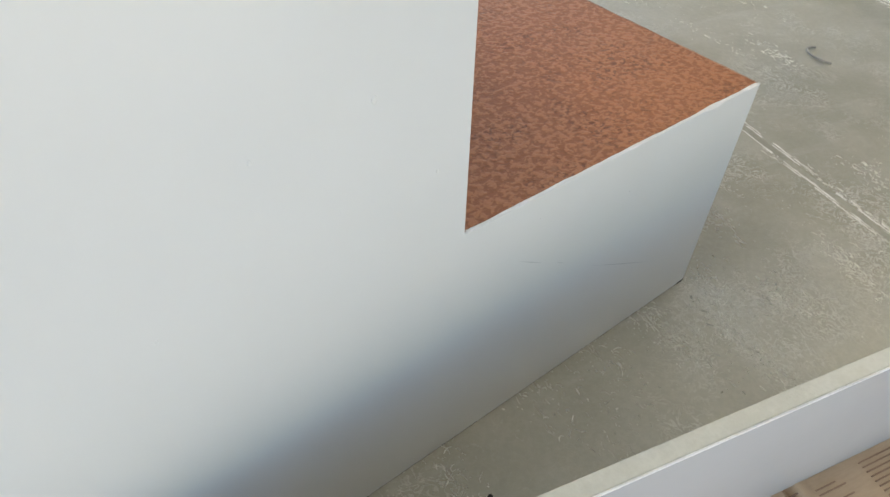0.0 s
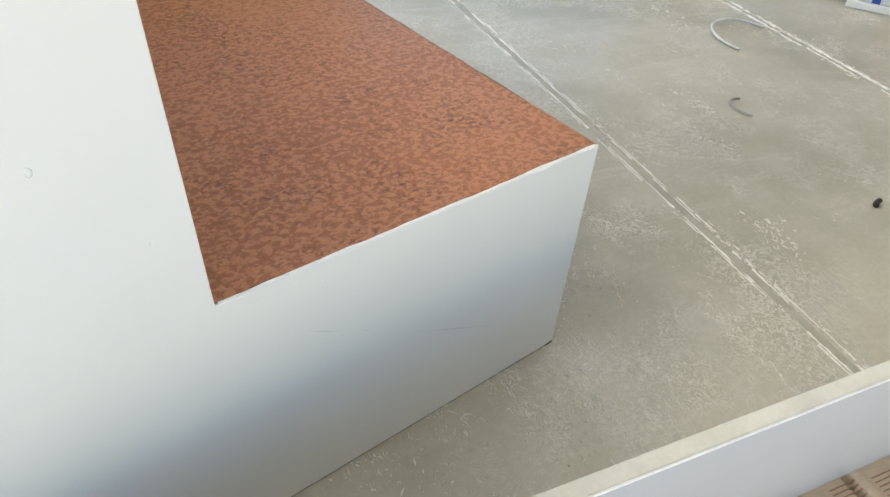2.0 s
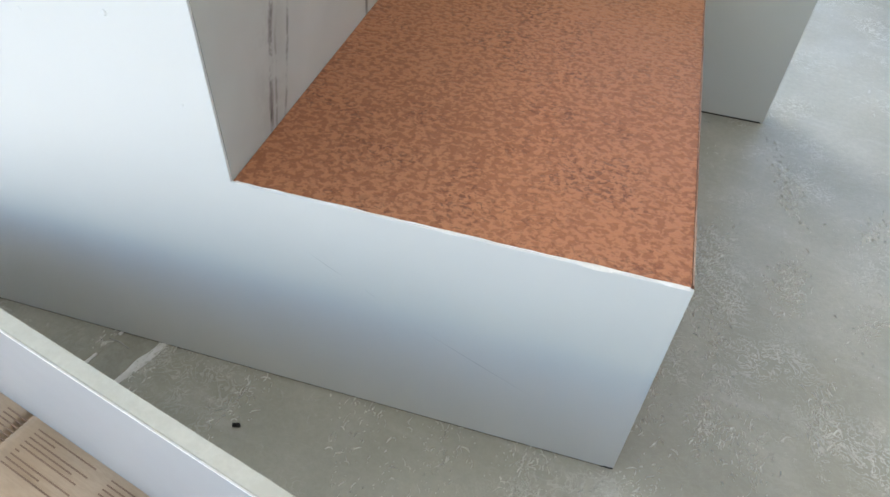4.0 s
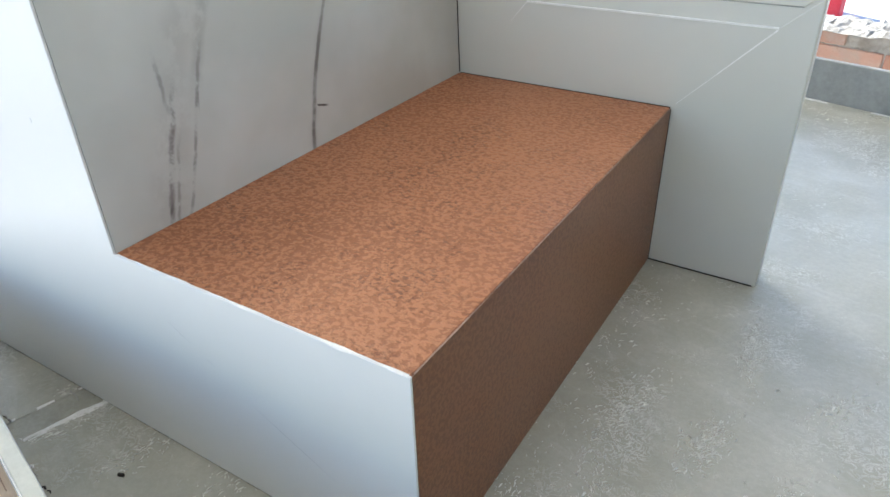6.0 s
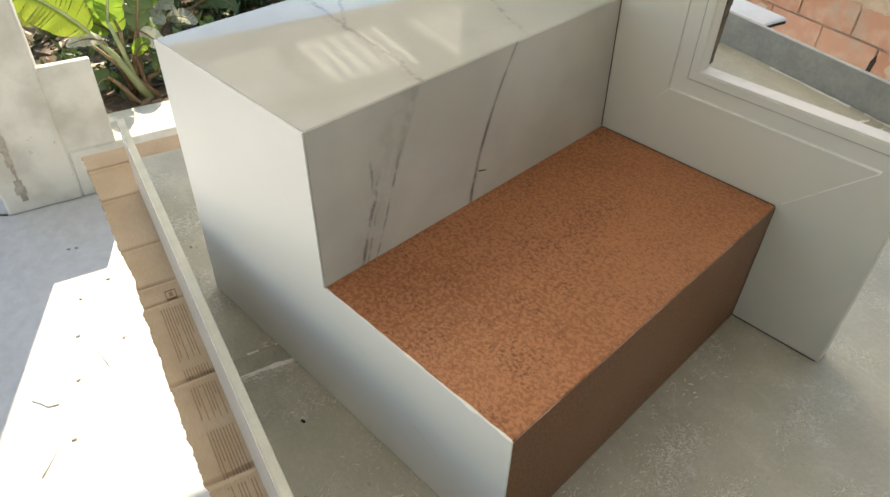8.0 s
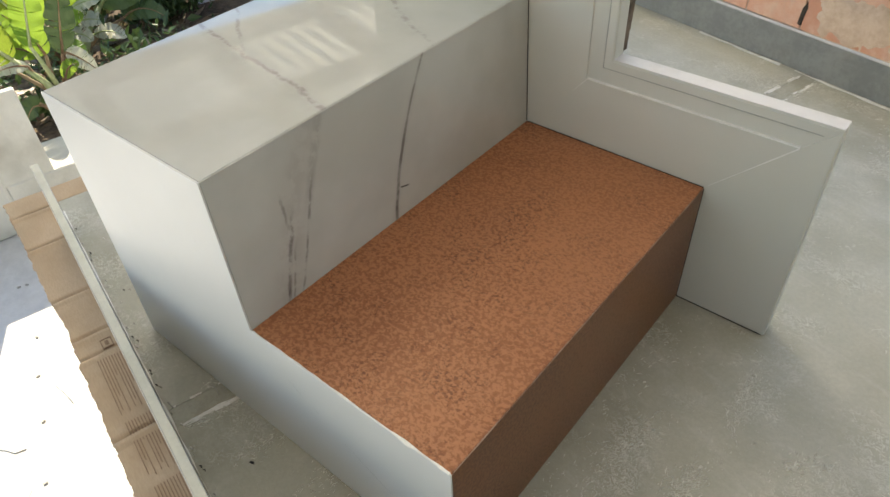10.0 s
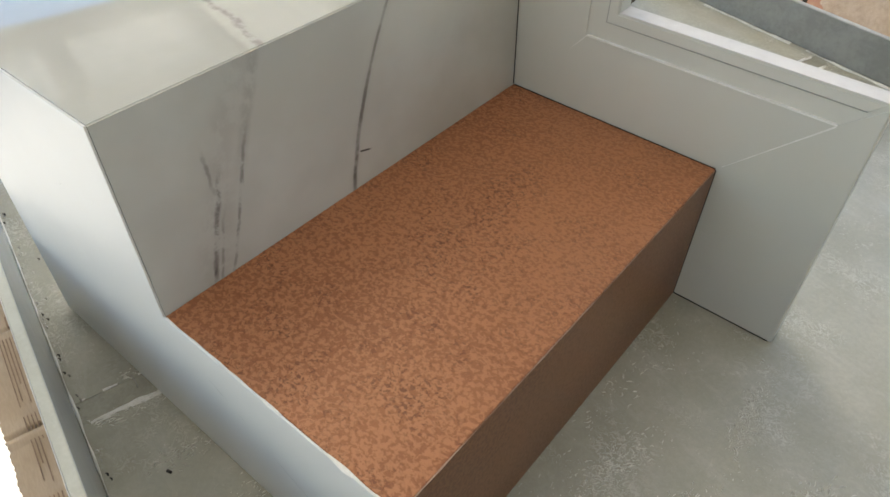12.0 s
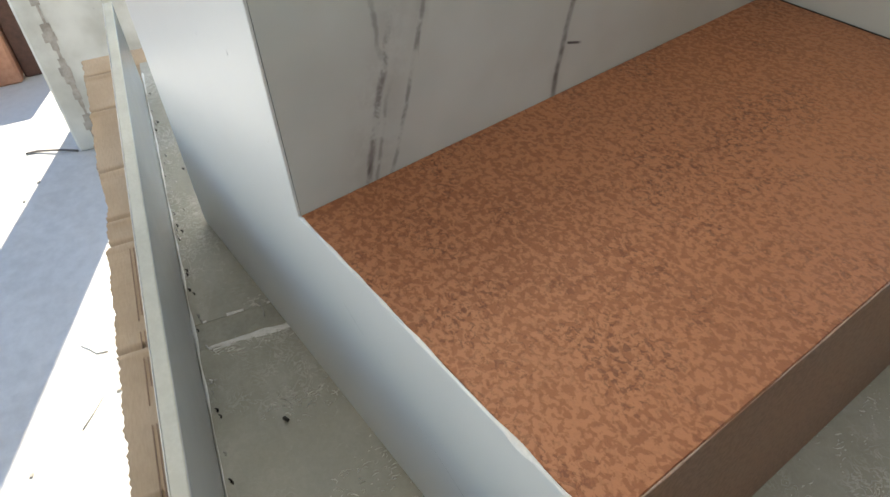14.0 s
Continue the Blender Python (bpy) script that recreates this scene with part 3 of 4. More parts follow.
part("glue_bead", rough_bead((-0.86, 1.132, 0.0004), (1.2, 1.132, 0.0004), 0.0045, 0.002, 0.008, 24, None, True), BEAD, top, "smeared white glue", True)


# ---- the step unit ----
unit = thing("step_unit", pose(0, 0, 0), "two-step porcelain unit, rust-brown tread below white marble step", "step unit")
LEAN = DEEP + 0.0055
FULL = [(-BACK, 0.0012), (0, 0.0012), (0, H), (-DEEP, H), (-LEAN, TOPZ), (-BACK, TOPZ - 0.003)]
CORE = [(-BACK + 0.01, 0.0), (-0.0105, 0.0), (-0.0105, H - 0.0105), (-LEAN - 0.0105, H - 0.0105), (-LEAN - 0.0105, TOPZ - 0.0135), (-BACK + 0.01, TOPZ - 0.0135)]
panel = part("side_panel", prism(FULL, "y", 0, 0.0019, 0.0004), WHITE, unit, "white porcelain L-shaped side")
part("panel_core", prism(CORE, "y", 0.0021, TILE), WHITE, panel)
part("gap_line", box(-BACK + 0.004, -0.0008, 0.0006, 0.0018, 0.0, 0.00115), GAP, panel, "dark shadow gap under the side")
part("tread", box(-DEEP + 0.0001, -0.0013, 0.0022, LONG - 0.0012, H - 0.009, H, 0.0004), CORTEN, unit, "rust-brown corten-look porcelain tread")
part("riser", box(-0.0012, 0.0, 0.0022, LONG - 0.0012, 0.0006, H - 0.0006), CORTEN_SHADED, unit, "corten-look porcelain riser, coloured darker for its shade")
part("upper_riser", prism([(-DEEP, H - 0.008), (-DEEP, H), (-LEAN, TOPZ - 0.0007), (-LEAN - 0.0012, TOPZ - 0.0007), (-DEEP - 0.0012, H - 0.008)], "y", 0.0022, LONG - 0.0012), RISER, unit, "white porcelain riser with grey veins")
part("upper_tread", prism([(-BACK + 0.0004, TOPZ - 0.012), (-LEAN - 0.0013, TOPZ - 0.009), (-LEAN - 0.0013, TOPZ), (-BACK + 0.0004, TOPZ - 0.003)], "y", 0.0022, LONG - 0.0012, 0.0004), TOP, unit, "polished white marble-look porcelain top")
part("back_panel", box(-BACK + 0.0004, -BACK + TILE, 0.0022, LONG - 0.0012, 0.0006, TOPZ - 0.0125), WHITE, unit)
part("far_panel", prism(CORE, "y", LONG - TILE, LONG - 0.0014), GAP, unit, "unglazed far end")
part("grout_bead", rough_bead((-DEEP + 0.002, 0.0014, H - 0.0002), (-0.002, 0.0014, H - 0.0002), 0.0016, 0.0009, 0.004, 31), BEAD, unit, "chipped white grout along the edge", True)
part("gap_line", box(-DEEP + 0.002, -0.001, LONG - 0.0016, LONG - 0.0004, H - 0.004, H + 0.0006), GAP, unit, "dark joint")
part("gap_line", box(-0.0012, 0.0004, LONG - 0.0016, LONG - 0.0004, 0.002, H - 0.002), GAP, unit, "dark joint")
part("gap_line", prism([(-DEEP - 0.0004, H + 0.001), (-DEEP + 0.0007, H + 0.001), (-LEAN + 0.0007, TOPZ - 0.001), (-LEAN - 0.0004, TOPZ - 0.001)], "y", LONG - 0.0014, LONG - 0.0004), GAP, unit, "dark joint")
part("gap_line", prism([(-BACK + 0.002, TOPZ - 0.006), (-LEAN - 0.002, TOPZ - 0.004), (-LEAN - 0.002, TOPZ + 0.0003), (-BACK + 0.002, TOPZ - 0.0027)], "y", LONG - 0.0014, LONG - 0.0004), GAP, unit, "dark joint")
# glue spots and scratches on the side panel
for x, z, r in ((-0.305, 0.276, 0.0022), (-0.355, 0.269, 0.0015), (-0.274, 0.231, 0.0013), (-0.40, 0.21, 0.0012), (-0.33, 0.33, 0.0010), (-0.45, 0.30, 0.0012), (-0.12, 0.15, 0.0008), (-0.20, 0.168, 0.0010)):
    bm = bmesh.new()
    bmesh.ops.create_icosphere(bm, subdivisions=2, radius=1.0, matrix=pose(x, 0.0, z) @ Matrix.Diagonal((r * 0.6, 0.00025, r * 0.9, 1)))
    part("glue_spot", bm, WHITE, panel, "small dried glue spot", True)
for x0, z0, x1, z1 in ((-0.212, 0.143, -0.191, 0.130), (-0.140, 0.098, -0.068, 0.061), (-0.178, 0.123, -0.170, 0.118)):
    part("scratch", prism([(x0, z0), (0.5 * (x0 + x1), 0.5 * (z0 + z1) - 0.0006), (x1, z1), (0.5 * (x0 + x1), 0.5 * (z0 + z1) + 0.0002)], "y", -0.00005, 0.0004), SCRATCH, panel, "faint grey scratch")
part("chipped_corner", prism([(-0.009, 0.0010), (-0.0006, 0.0010), (-0.0004, 0.0030), (-0.003, 0.0022), (-0.006, 0.0026)], "y", -0.0003, 0.0004), GAP, panel, "dark chip at the foot of the corner")
# worn light arris along the front of the tread
part("worn_edge", rough_bead((-0.0004, 0.004, H - 0.0003), (-0.0004, LONG - 0.003, H - 0.0003), 0.0005, 0.0005, 0.005, 33), plain("worn_arris", (0.30, 0.17, 0.11), (0.46, 0.32, 0.24), 60, 0.6), unit, "", True)

# ---- the L-shaped frame panel against the far end ----
PX, PZ, CX, CTOP, THICK = 0.119, 0.3065, -0.1385, 0.86, 0.0225


def ell(d, left=-0.533):
    """The panel's outline drawn in by d from its three shaped edges."""
    return [(left, 0.0), (PX - d, 0.0), (PX - d, PZ - d), (CX - d, PZ - d), (CX - d, CTOP), (left, CTOP)]


fp = thing("frame_panel", pose(0, 0, 0.0006), "off-white L-shaped moulded frame panel standing behind the steps", "panel")
# paler slab on the ledge, standing for light falling from above
part("top_edge", box(CX + 0.0002, PX - 0.0005, LONG + 0.0016, LONG + THICK - 0.0002, PZ + 0.0002, PZ + 0.0009), LID, fp, "top edge coloured lighter for the light from above")
body = part("board", prism(ell(0.0), "y", LONG + 0.0016, LONG + THICK, 0.0005), PANEL, fp)
part("field", prism([(-0.533, 0.0), (PX - 0.001, 0.0), (PX - 0.001, PZ - 0.003), (PX - 0.034, PZ - 0.0325), (CX - 0.0325, PZ - 0.0325), (CX - 0.0325, CTOP), (-0.533, CTOP)], "y", LONG, LONG + 0.00155, 0.0006), PANEL, fp)
part("moulding", prism([(PX - 0.006, PZ - 0.0012), (CX - 0.0012, PZ - 0.0012), (CX - 0.0012, CTOP), (CX - 0.0118, CTOP), (CX - 0.0118, PZ - 0.0118), (PX - 0.0165, PZ - 0.0118)], "y", LONG + 0.0004, LONG + 0.00155, 0.0004), PANEL, fp, "raised outer moulding")
# grey strip puts the groove's shade into colour
part("groove_line", prism([(PX - 0.017, PZ - 0.0128), (PX - 0.017, PZ - 0.0121), (CX - 0.0121, PZ - 0.0121), (CX - 0.0121, CTOP), (CX - 0.0128, CTOP), (CX - 0.0128, PZ - 0.0128)], "y", LONG + 0.0009, LONG + 0.00158), GROOVE_SHADE, body, "thin groove coloured grey for its shade")
# white strip painted in for the light the bevel catches
part("ridge", prism([(PX - 0.034, PZ - 0.0330), (PX - 0.034, PZ - 0.0314), (CX - 0.0310, PZ - 0.0314), (CX - 0.0310, PZ - 0.0330)], "y", LONG - 0.0012, LONG + 0.00158), BEAD, body, "thin ridge whitened for the light on its bevel")


def mitre(x0, z0, x1, z1, w):
    d = Vector((x1 - x0, z1 - z0)).normalized()
    n = Vector((-d.y, d.x)) * w
    return [(x0 - n.x * 0.3, z0 - n.y * 0.3), (x1 - n.x, z1 - n.y), (x1 + n.x, z1 + n.y), (x0 + n.x * 0.3, z0 + n.y * 0.3)]


part("mitre_line", prism(mitre(0.004, 0.189, 0.0845, 0.2725, 0.0008), "y", LONG - 0.0004, LONG + 0.001), BEAD, fp, "pale filled mitre joint")
part("mitre_line", prism(mitre(-0.188, 0.252, -0.169, 0.2745, 0.0005), "y", LONG - 0.0003, LONG + 0.001), BEAD, fp, "pale filled mitre joint")
part("gap_line", box(-0.002, PX - 0.004, LONG - 0.0006, LONG + 0.002, -0.0004, 0.0011), GAP, body, "dark gap under the panel")
bm = bmesh.new()
for i in range(46):
    z = 0.3075 + i * 0.0118
    w = 0.004 + 0.003 * noise.noise((i * 0.5, 1, 2)) + 0.00006 * i
    box(CX - 0.012, CX - 0.002 + w * min(1.0, i * 0.12), LONG + THICK + 0.0002, LONG + THICK + 0.013 + 0.004 * noise.noise((i * 0.7, 4, 2)), z, z + 0.0125, 0, bm)
part("backing_edge", bm, plain("raw_backing", (0.07, 0.045, 0.03), (0.20, 0.14, 0.10), 50, 0.9, 0.002), fp, "ragged brown backing edge")


# ---- loose bits on the worktop ----
def curl(name, pts, r, mat, label):
    bm = tube([(x, y, r + z) for x, y, z in pts], r, 6)
    solid(name, bm, mat, label, "offcut", group="offcuts", smooth=True)


def arc(cx, cy, rad, a0, a1, n=14, lift=0.0, squash=1.0):
    return [(cx + rad * math.cos(radians(a0 + (a1 - a0) * i / n)), cy + squash * rad * math.sin(radians(a0 + (a1 - a0) * i / n)), lift * math.sin(math.pi * i / n)) for i in range(n + 1)]


curl("glue_curl", arc(0.685, 0.271, 0.056, -160, -350, 18, 0.006), 0.0022, CURL, "curled strip of dried white glue on the worktop")
curl("glue_curl", arc(0.489, 0.143, 0.022, -130, -300, 10, 0.003), 0.0016, CURL_GREY, "small grey curl of dried glue on the worktop")
curl("chip", [(0.418, -0.060, 0), (0.424, -0.058, 0.001), (0.431, -0.058, 0)], 0.003, GAP, "dark chip lying on the worktop")
curl("chip", [(-0.2605, -0.0475, 0), (-0.258, -0.047, 0.0004), (-0.256, -0.046, 0)], 0.0016, GAP, "tiny black chip lying on the worktop")
curl("chip", [(-0.385, 0.004 - 0.012, 0), (-0.375, 0.000 - 0.009, 0.0004), (-0.366, -0.012, 0)], 0.0006, CURL_GREY, "thin grey sliver lying beside the steps")
rnd = random.Random(4)
for i in range(64):
    uu, vv = rnd.uniform(-0.82, 0.15), -0.162 + abs(rnd.gauss(0, 0.003 if i % 4 else 0.012))
    p = BENCH @ Vector((uu, vv, 0))
    curl("chip", [(p.x, p.y, 0), (p.x + 0.002, p.y + 0.001, 0.0003), (p.x + 0.004, p.y, 0)], rnd.uniform(0.0003, 0.0008), rnd.choice((BEAD, GAP, CURL_GREY)), "crumb of glue beside the upstand")

# packets by the end of the worktop
PK = pose(0.979, 0.2735, 0.0006, 0, 0, -64.7)


def packet(x0, x1, deep, tall, bands, label):
    pk = thing("packet", PK, label, "packet", group="packets")
    part("bag", box(x0, x1, 0.0, deep, 0, tall, 0.008), PACK_WHITE, pk)
    for a, b, z0, z1, mat, name in bands:
        part(name, box(a, b, -0.0009, deep + 0.0009, z0, min(z1, tall + 0.0009), 0.0004), mat, pk, name.replace("_", " ") + " printed round the packet")


packet(-0.16, -0.004, 0.12, 0.085, ((-0.14, -0.118, 0.01, 0.06, PACK_BLUE, "blue_band"), (-0.085, -0.07, 0.012, 0.05, PACK_BLUE, "blue_band"), (-0.062, -0.046, 0.02, 0.07, PACK_BLUE, "blue_band"), (-0.03, -0.008, 0.006, 0.04, PACK_BLUE, "blue_band")), "white packet with blue printed patches standing on the worktop")
packet(0.0, 0.20, 0.12, 0.09, ((0.040, 0.053, 0.0, 0.1, PACK_BLUE, "blue_band"), (0.080, 0.17, 0.008, 0.1, PACK_RED, "red_band")), "white packet with blue bar and red field on the worktop")
solid("tile_strip", box(0.0, 0.30, -0.011, 0.0, 0.0, 0.011, 0.001), WHITE, "narrow white tile offcut beside the packets", "offcut", m=pose(0.968, 0.266, 0.0006, 0, 0, -64.7))

# ---- veranda edge, garden side ----
UP = -2.32
pillar = thing("veranda_pillar", on_bench(0, 0, 0), "square concrete veranda pillar with peeling white paint", "pillar")
part("shaft", box(UP - 0.27, UP, -0.56, -0.30, GROUND, 1.288, 0.008), PAINT, pillar)
bm = bmesh.new()
for i in range(60):
    z = GROUND + 0.05 + i * 0.03
    w = max(0.003, 0.012 + 0.02 * noise.noise((i * 0.45, 7, 1)))
    box(UP + 0.0004, UP + 0.0022, -0.487 - w, -0.484 + 0.5 * w, z, z + 0.031, 0, bm)
part("bare_patch", bm, MORTAR, pillar, "grey strip where paint has flaked off")
solid("wall_parapet", box(UP - 0.040, UP - 0.01, -0.306, -0.13, GROUND, -0.42, 0.004), PAINT, "stub of limewashed parapet beside the pillar", kind="structure", m=BENCH)
solid("kerb", box(UP - 0.24, UP - 0.003, -0.299, 3.6, GROUND, -0.75, 0.006), PAINT, "low limewashed kerb of the garden bed", kind="structure", m=BENCH)
solid("soil_bed", box(-5.6, UP - 0.241, -0.55, 3.6, GROUND, -0.86), SOIL, "dark soil of the garden bed", kind="structure", m=BENCH)
curl_pts = [BENCH @ Vector(p) for p in ((UP - 0.01, -0.565, GROUND + 0.004), (UP - 0.03, -0.62, GROUND + 0.012), (UP - 0.07, -0.70, GROUND + 0.006), (UP - 0.075, -0.74, GROUND + 0.004))]
solid("wire_end", tube(curl_pts, 0.004, 6), STEEL, "bent rusty wire sticking out at the pillar foot", "wire", smooth=True)
for pts, r, lab in ((((-1.37, -0.585), (-1.345, -0.562), (-1.325, -0.548), (-1.32, -0.52)), 0.0035, "curled grey offcut lying on the yard floor"),
                    (((-1.18, -0.537), (-1.14, -0.56), (-1.094, -0.589)), 0.0035, "thin grey sliver lying on the yard floor"),
                    (((-1.50, -0.40), (-1.45, -0.385), (-1.40, -0.375)), 0.003, "thin grey sliver lying on the yard floor")):
    solid("offcut", tube([BENCH @ Vector((a, b, GROUND + 0.6 * r)) for a, b in pts], 0.6 * r, 6), CURL, lab, "offcut", group="yard offcuts", smooth=True)
for i in range(12):
    a, b = rnd.uniform(-2.2, -0.9), rnd.uniform(-0.9, -0.25)
    p = BENCH @ Vector((a, b, GROUND))
    solid("pebble", box(-0.006, 0.006, -0.004, 0.004, 0, 0.005, 0.0015), CURL_GREY, "small grey crumb on the yard floor", "pebble", group="yard crumbs", m=pose(p.x, p.y, p.z, 0, 0, rnd.uniform(0, 180)))


# ---- plants ----
def blade(p0, p1, p2, width, face, seed, torn=0.25, fold=0.22):
    """A paddle-shaped leaf along a curve, folded at its midrib and split here and there."""
    bm, rg, n = bmesh.new(), random.Random(seed), 22
    p0, p1, p2, face = Vector(p0), Vector(p1), Vector(p2), Vector(face)
    spine = [(1 - f) ** 2 * p0 + 2 * f * (1 - f) * p1 + f * f * p2 for f in (i / n for i in range(n + 1))]
    for side in (-1, 1):
        prev = None
        for i, q in enumerate(spine):
            f = i / n
            t = (spine[min(i + 1, n)] - spine[max(i - 1, 0)]).normalized()
            s = t.cross(face).normalized() * side
            up = s.cross(t) * side
            w = width * 0.5 * (math.sin(math.pi * min(1.0, 0.05 + 0.95 * f ** 0.8)) ** 0.6 if f < 1 else 0.02) * (1 + 0.05 * rg.uniform(-1, 1))
            wave = 0.10 * math.sin(i * 1.3 + seed) + 0.05 * rg.uniform(-1, 1)
            row = [q + s * w * g + up * w * (fold * g - 0.16 * g * g + wave * g * g) + t * w * 0.25 * g for g in (0.0, 0.35, 0.7, 1.0)]
            if prev is None:
                prev = [bm.verts.new(x) for x in row]
                continue
            if rg.random() < torn:
                gap = [bm.verts.new(x.co.lerp(y, 0.78 if k else 1.0)) for k, (x, y) in enumerate(zip(prev, row))]
                for k in range(3):
                    bm.faces.new((prev[k], gap[k], gap[k + 1], prev[k + 1]))
                prev = [bm.verts.new(x + up * w * 0.05 * k * rg.uniform(-1, 1)) for k, x in enumerate(row)]
                continue
            cur = [bm.verts.new(x) for x in row]
            for k in range(3):
                bm.faces.new((prev[k], cur[k], cur[k + 1], prev[k + 1]))
            prev = cur
    return bm, spine


def paddle_plant(u, v, label, leaves):
    """Leaves given as start, middle and tip of the blade, its width, facing and colour; each on its own stalk."""
    z = -0.862
    pl = thing("banana_plant", on_bench(u, v, z), label, "plant", group="banana plants")
    rg = random.Random(int(1000 * abs(u + v)))
    for i, (p0, p1, p2, width, face, mat, rib) in enumerate(leaves):
        bm, spine = blade(p0, p1, p2, width, face, 10 * i + int(100 * abs(u)), 0.5 if mat is LEAF_YELLOW else 0.2)
        lf = part("leaf", bm, mat, pl, "", True)
        r = 0.004 + 0.022 * width
        part("midrib", tube([p for p in spine[::3]], [r * (1 - 0.75 * k / 7) for k in range(8)], 6), rib, lf, "", True)
        foot = Vector((rg.uniform(-0.05, 0.05), rg.uniform(-0.05, 0.05), 0.0))
        knee = foot.lerp(Vector(p0), 0.55) + Vector((0, 0, 0.03))
        part("stalk", tube([foot, foot.lerp(knee, 0.5), knee, Vector(p0)], [r * 2.4, r * 2.0, r * 1.5, r], 8), rib if rib is not LEAF else STALK, pl, "", True)
    return pl


TOWARD, UPWARD = (1.0, -0.2, 0.38), (0.55, -0.12, 0.82)
paddle_plant(-3.40, 0.09, "banana plant with upright backlit green leaves in soil", (
    ((0, 0.005, 0.24), (0.03, 0.03, 0.42), (0.10, 0.09, 0.68), 0.21, TOWARD, LEAF, LEAF),
    # hanging blade coloured dark for being in shade
    ((0.02, 0.105, 0.28), (0.03, 0.15, 0.40), (0.05, 0.19, 0.68), 0.15, (1, 0.3, 0.3), LEAF_DARK_SHADED, STALK),
    ((-0.03, 0.15, 0.26), (-0.02, 0.22, 0.38), (0.0, 0.33, 0.63), 0.17, TOWARD, LEAF, LEAF),
    ((0.02, 0.07, 0.20), (0.05, 0.13, 0.26), (0.08, 0.20, 0.25), 0.09, TOWARD, LEAF, LEAF),
    ((0.02, -0.06, 0.20), (0.04, -0.20, 0.44), (0.12, -0.40, 0.24), 0.24, (1, -0.1, 0.8), LEAF_YELLOW, RIB),
    ((0.06, -0.05, 0.12), (0.10, -0.14, 0.24), (0.16, -0.21, 0.20), 0.11, TOWARD, LEAF, STALK),
    ((0.0, -0.03, 0.24), (0.0, -0.10, 0.42), (0.05, -0.22, 0.56), 0.20, (1, 0.2, 0.3), LEAF_YELLOW, RIB),
    ((0.03, -0.02, 0.16), (0.08, 0.02, 0.24), (0.12, -0.05, 0.10), 0.13, TOWARD, LEAF_DARK_SHADED, STALK)))
paddle_plant(-3.45, 0.22, "banana plant with large dark leaf and pale midrib in soil", (
    ((0.0, 0.17, 0.22), (0.02, 0.30, 0.36), (0.06, 0.56, 0.48), 0.27, (0.7, 0.25, 0.75), LEAF_DARK_SHADED, RIB),
    ((-0.06, 0.10, 0.28), (-0.05, 0.18, 0.36), (-0.03, 0.27, 0.32), 0.10, UPWARD, LEAF_PALE_GLARE, RIB),
    ((-0.02, 0.05, 0.17), (0.02, 0.10, 0.20), (0.06, 0.16, 0.17), 0.09, UPWARD, LEAF_PALE_GLARE, RIB),
    ((0.02, 0.0, 0.13), (0.05, 0.04, 0.16), (0.10, 0.07, 0.11), 0.085, UPWARD, LEAF_PALE_GLARE, RIB),
    ((-0.05, 0.14, 0.36), (-0.05, 0.20, 0.46), (0.0, 0.30, 0.50), 0.12, UPWARD, LEAF_PALE_GLARE, RIB),
    ((0.02, 0.02, 0.24), (0.06, 0.08, 0.30), (0.10, 0.17, 0.29), 0.10, UPWARD, LEAF_PALE_GLARE, RIB),
    ((0.0, 0.10, 0.10), (0.05, 0.17, 0.14), (0.12, 0.22, 0.09), 0.09, UPWARD, LEAF_PALE_GLARE, RIB),
    ((0.04, -0.06, 0.08), (0.08, -0.02, 0.14), (0.16, 0.02, 0.09), 0.07, UPWARD, LEAF, RIB),
    ((0.0, 0.26, 0.14), (0.04, 0.36, 0.22), (0.10, 0.44, 0.12), 0.12, (0.7, 0.1, 0.7), LEAF_DARK_SHADED, STALK)))
paddle_plant(-3.75, -0.22, "smaller banana plant with mixed green and glare-paled leaves", (
    ((0.03, -0.05, 0.16), (0.08, -0.10, 0.30), (0.14, -0.14, 0.38), 0.17, TOWARD, LEAF_DARK_SHADED, RIB),
    ((0.05, 0.06, 0.14), (0.12, 0.10, 0.24), (0.22, 0.14, 0.18), 0.12, (0.6, 0.1, 0.8), LEAF_PALE_GLARE, RIB),
    ((0.0, 0.14, 0.20), (0.04, 0.24, 0.36), (0.08, 0.36, 0.46), 0.17, TOWARD, LEAF, LEAF),
    ((0.0, -0.12, 0.18), (0.05, -0.22, 0.28), (0.12, -0.32, 0.22), 0.14, (0.7, 0, 0.7), LEAF_PALE_GLARE, RIB)))
paddle_plant(-3.95, 0.45, "banana plant with broad green leaves near the garden wall", (
    ((0.0, -0.16, 0.22), (0.05, -0.28, 0.40), (0.14, -0.38, 0.48), 0.20, TOWARD, LEAF, LEAF),
    ((0.05, 0.05, 0.24), (0.12, 0.12, 0.42), (0.16, 0.16, 0.62), 0.19, TOWARD, LEAF_DARK_SHADED, RIB),
    ((0.05, 0.04, 0.62), (0.10, 0.10, 0.86), (0.15, 0.20, 0.82), 0.13, TOWARD, LEAF_YELLOW, RIB),
    ((0.05, 0.16, 0.20), (0.14, 0.26, 0.34), (0.25, 0.36, 0.30), 0.16, (0.7, 0.2, 0.7), LEAF, RIB),
    ((0.08, -0.04, 0.12), (0.18, -0.06, 0.22), (0.28, -0.10, 0.16), 0.12, (0.5, 0.2, 0.8), LEAF_PALE_GLARE, RIB)))
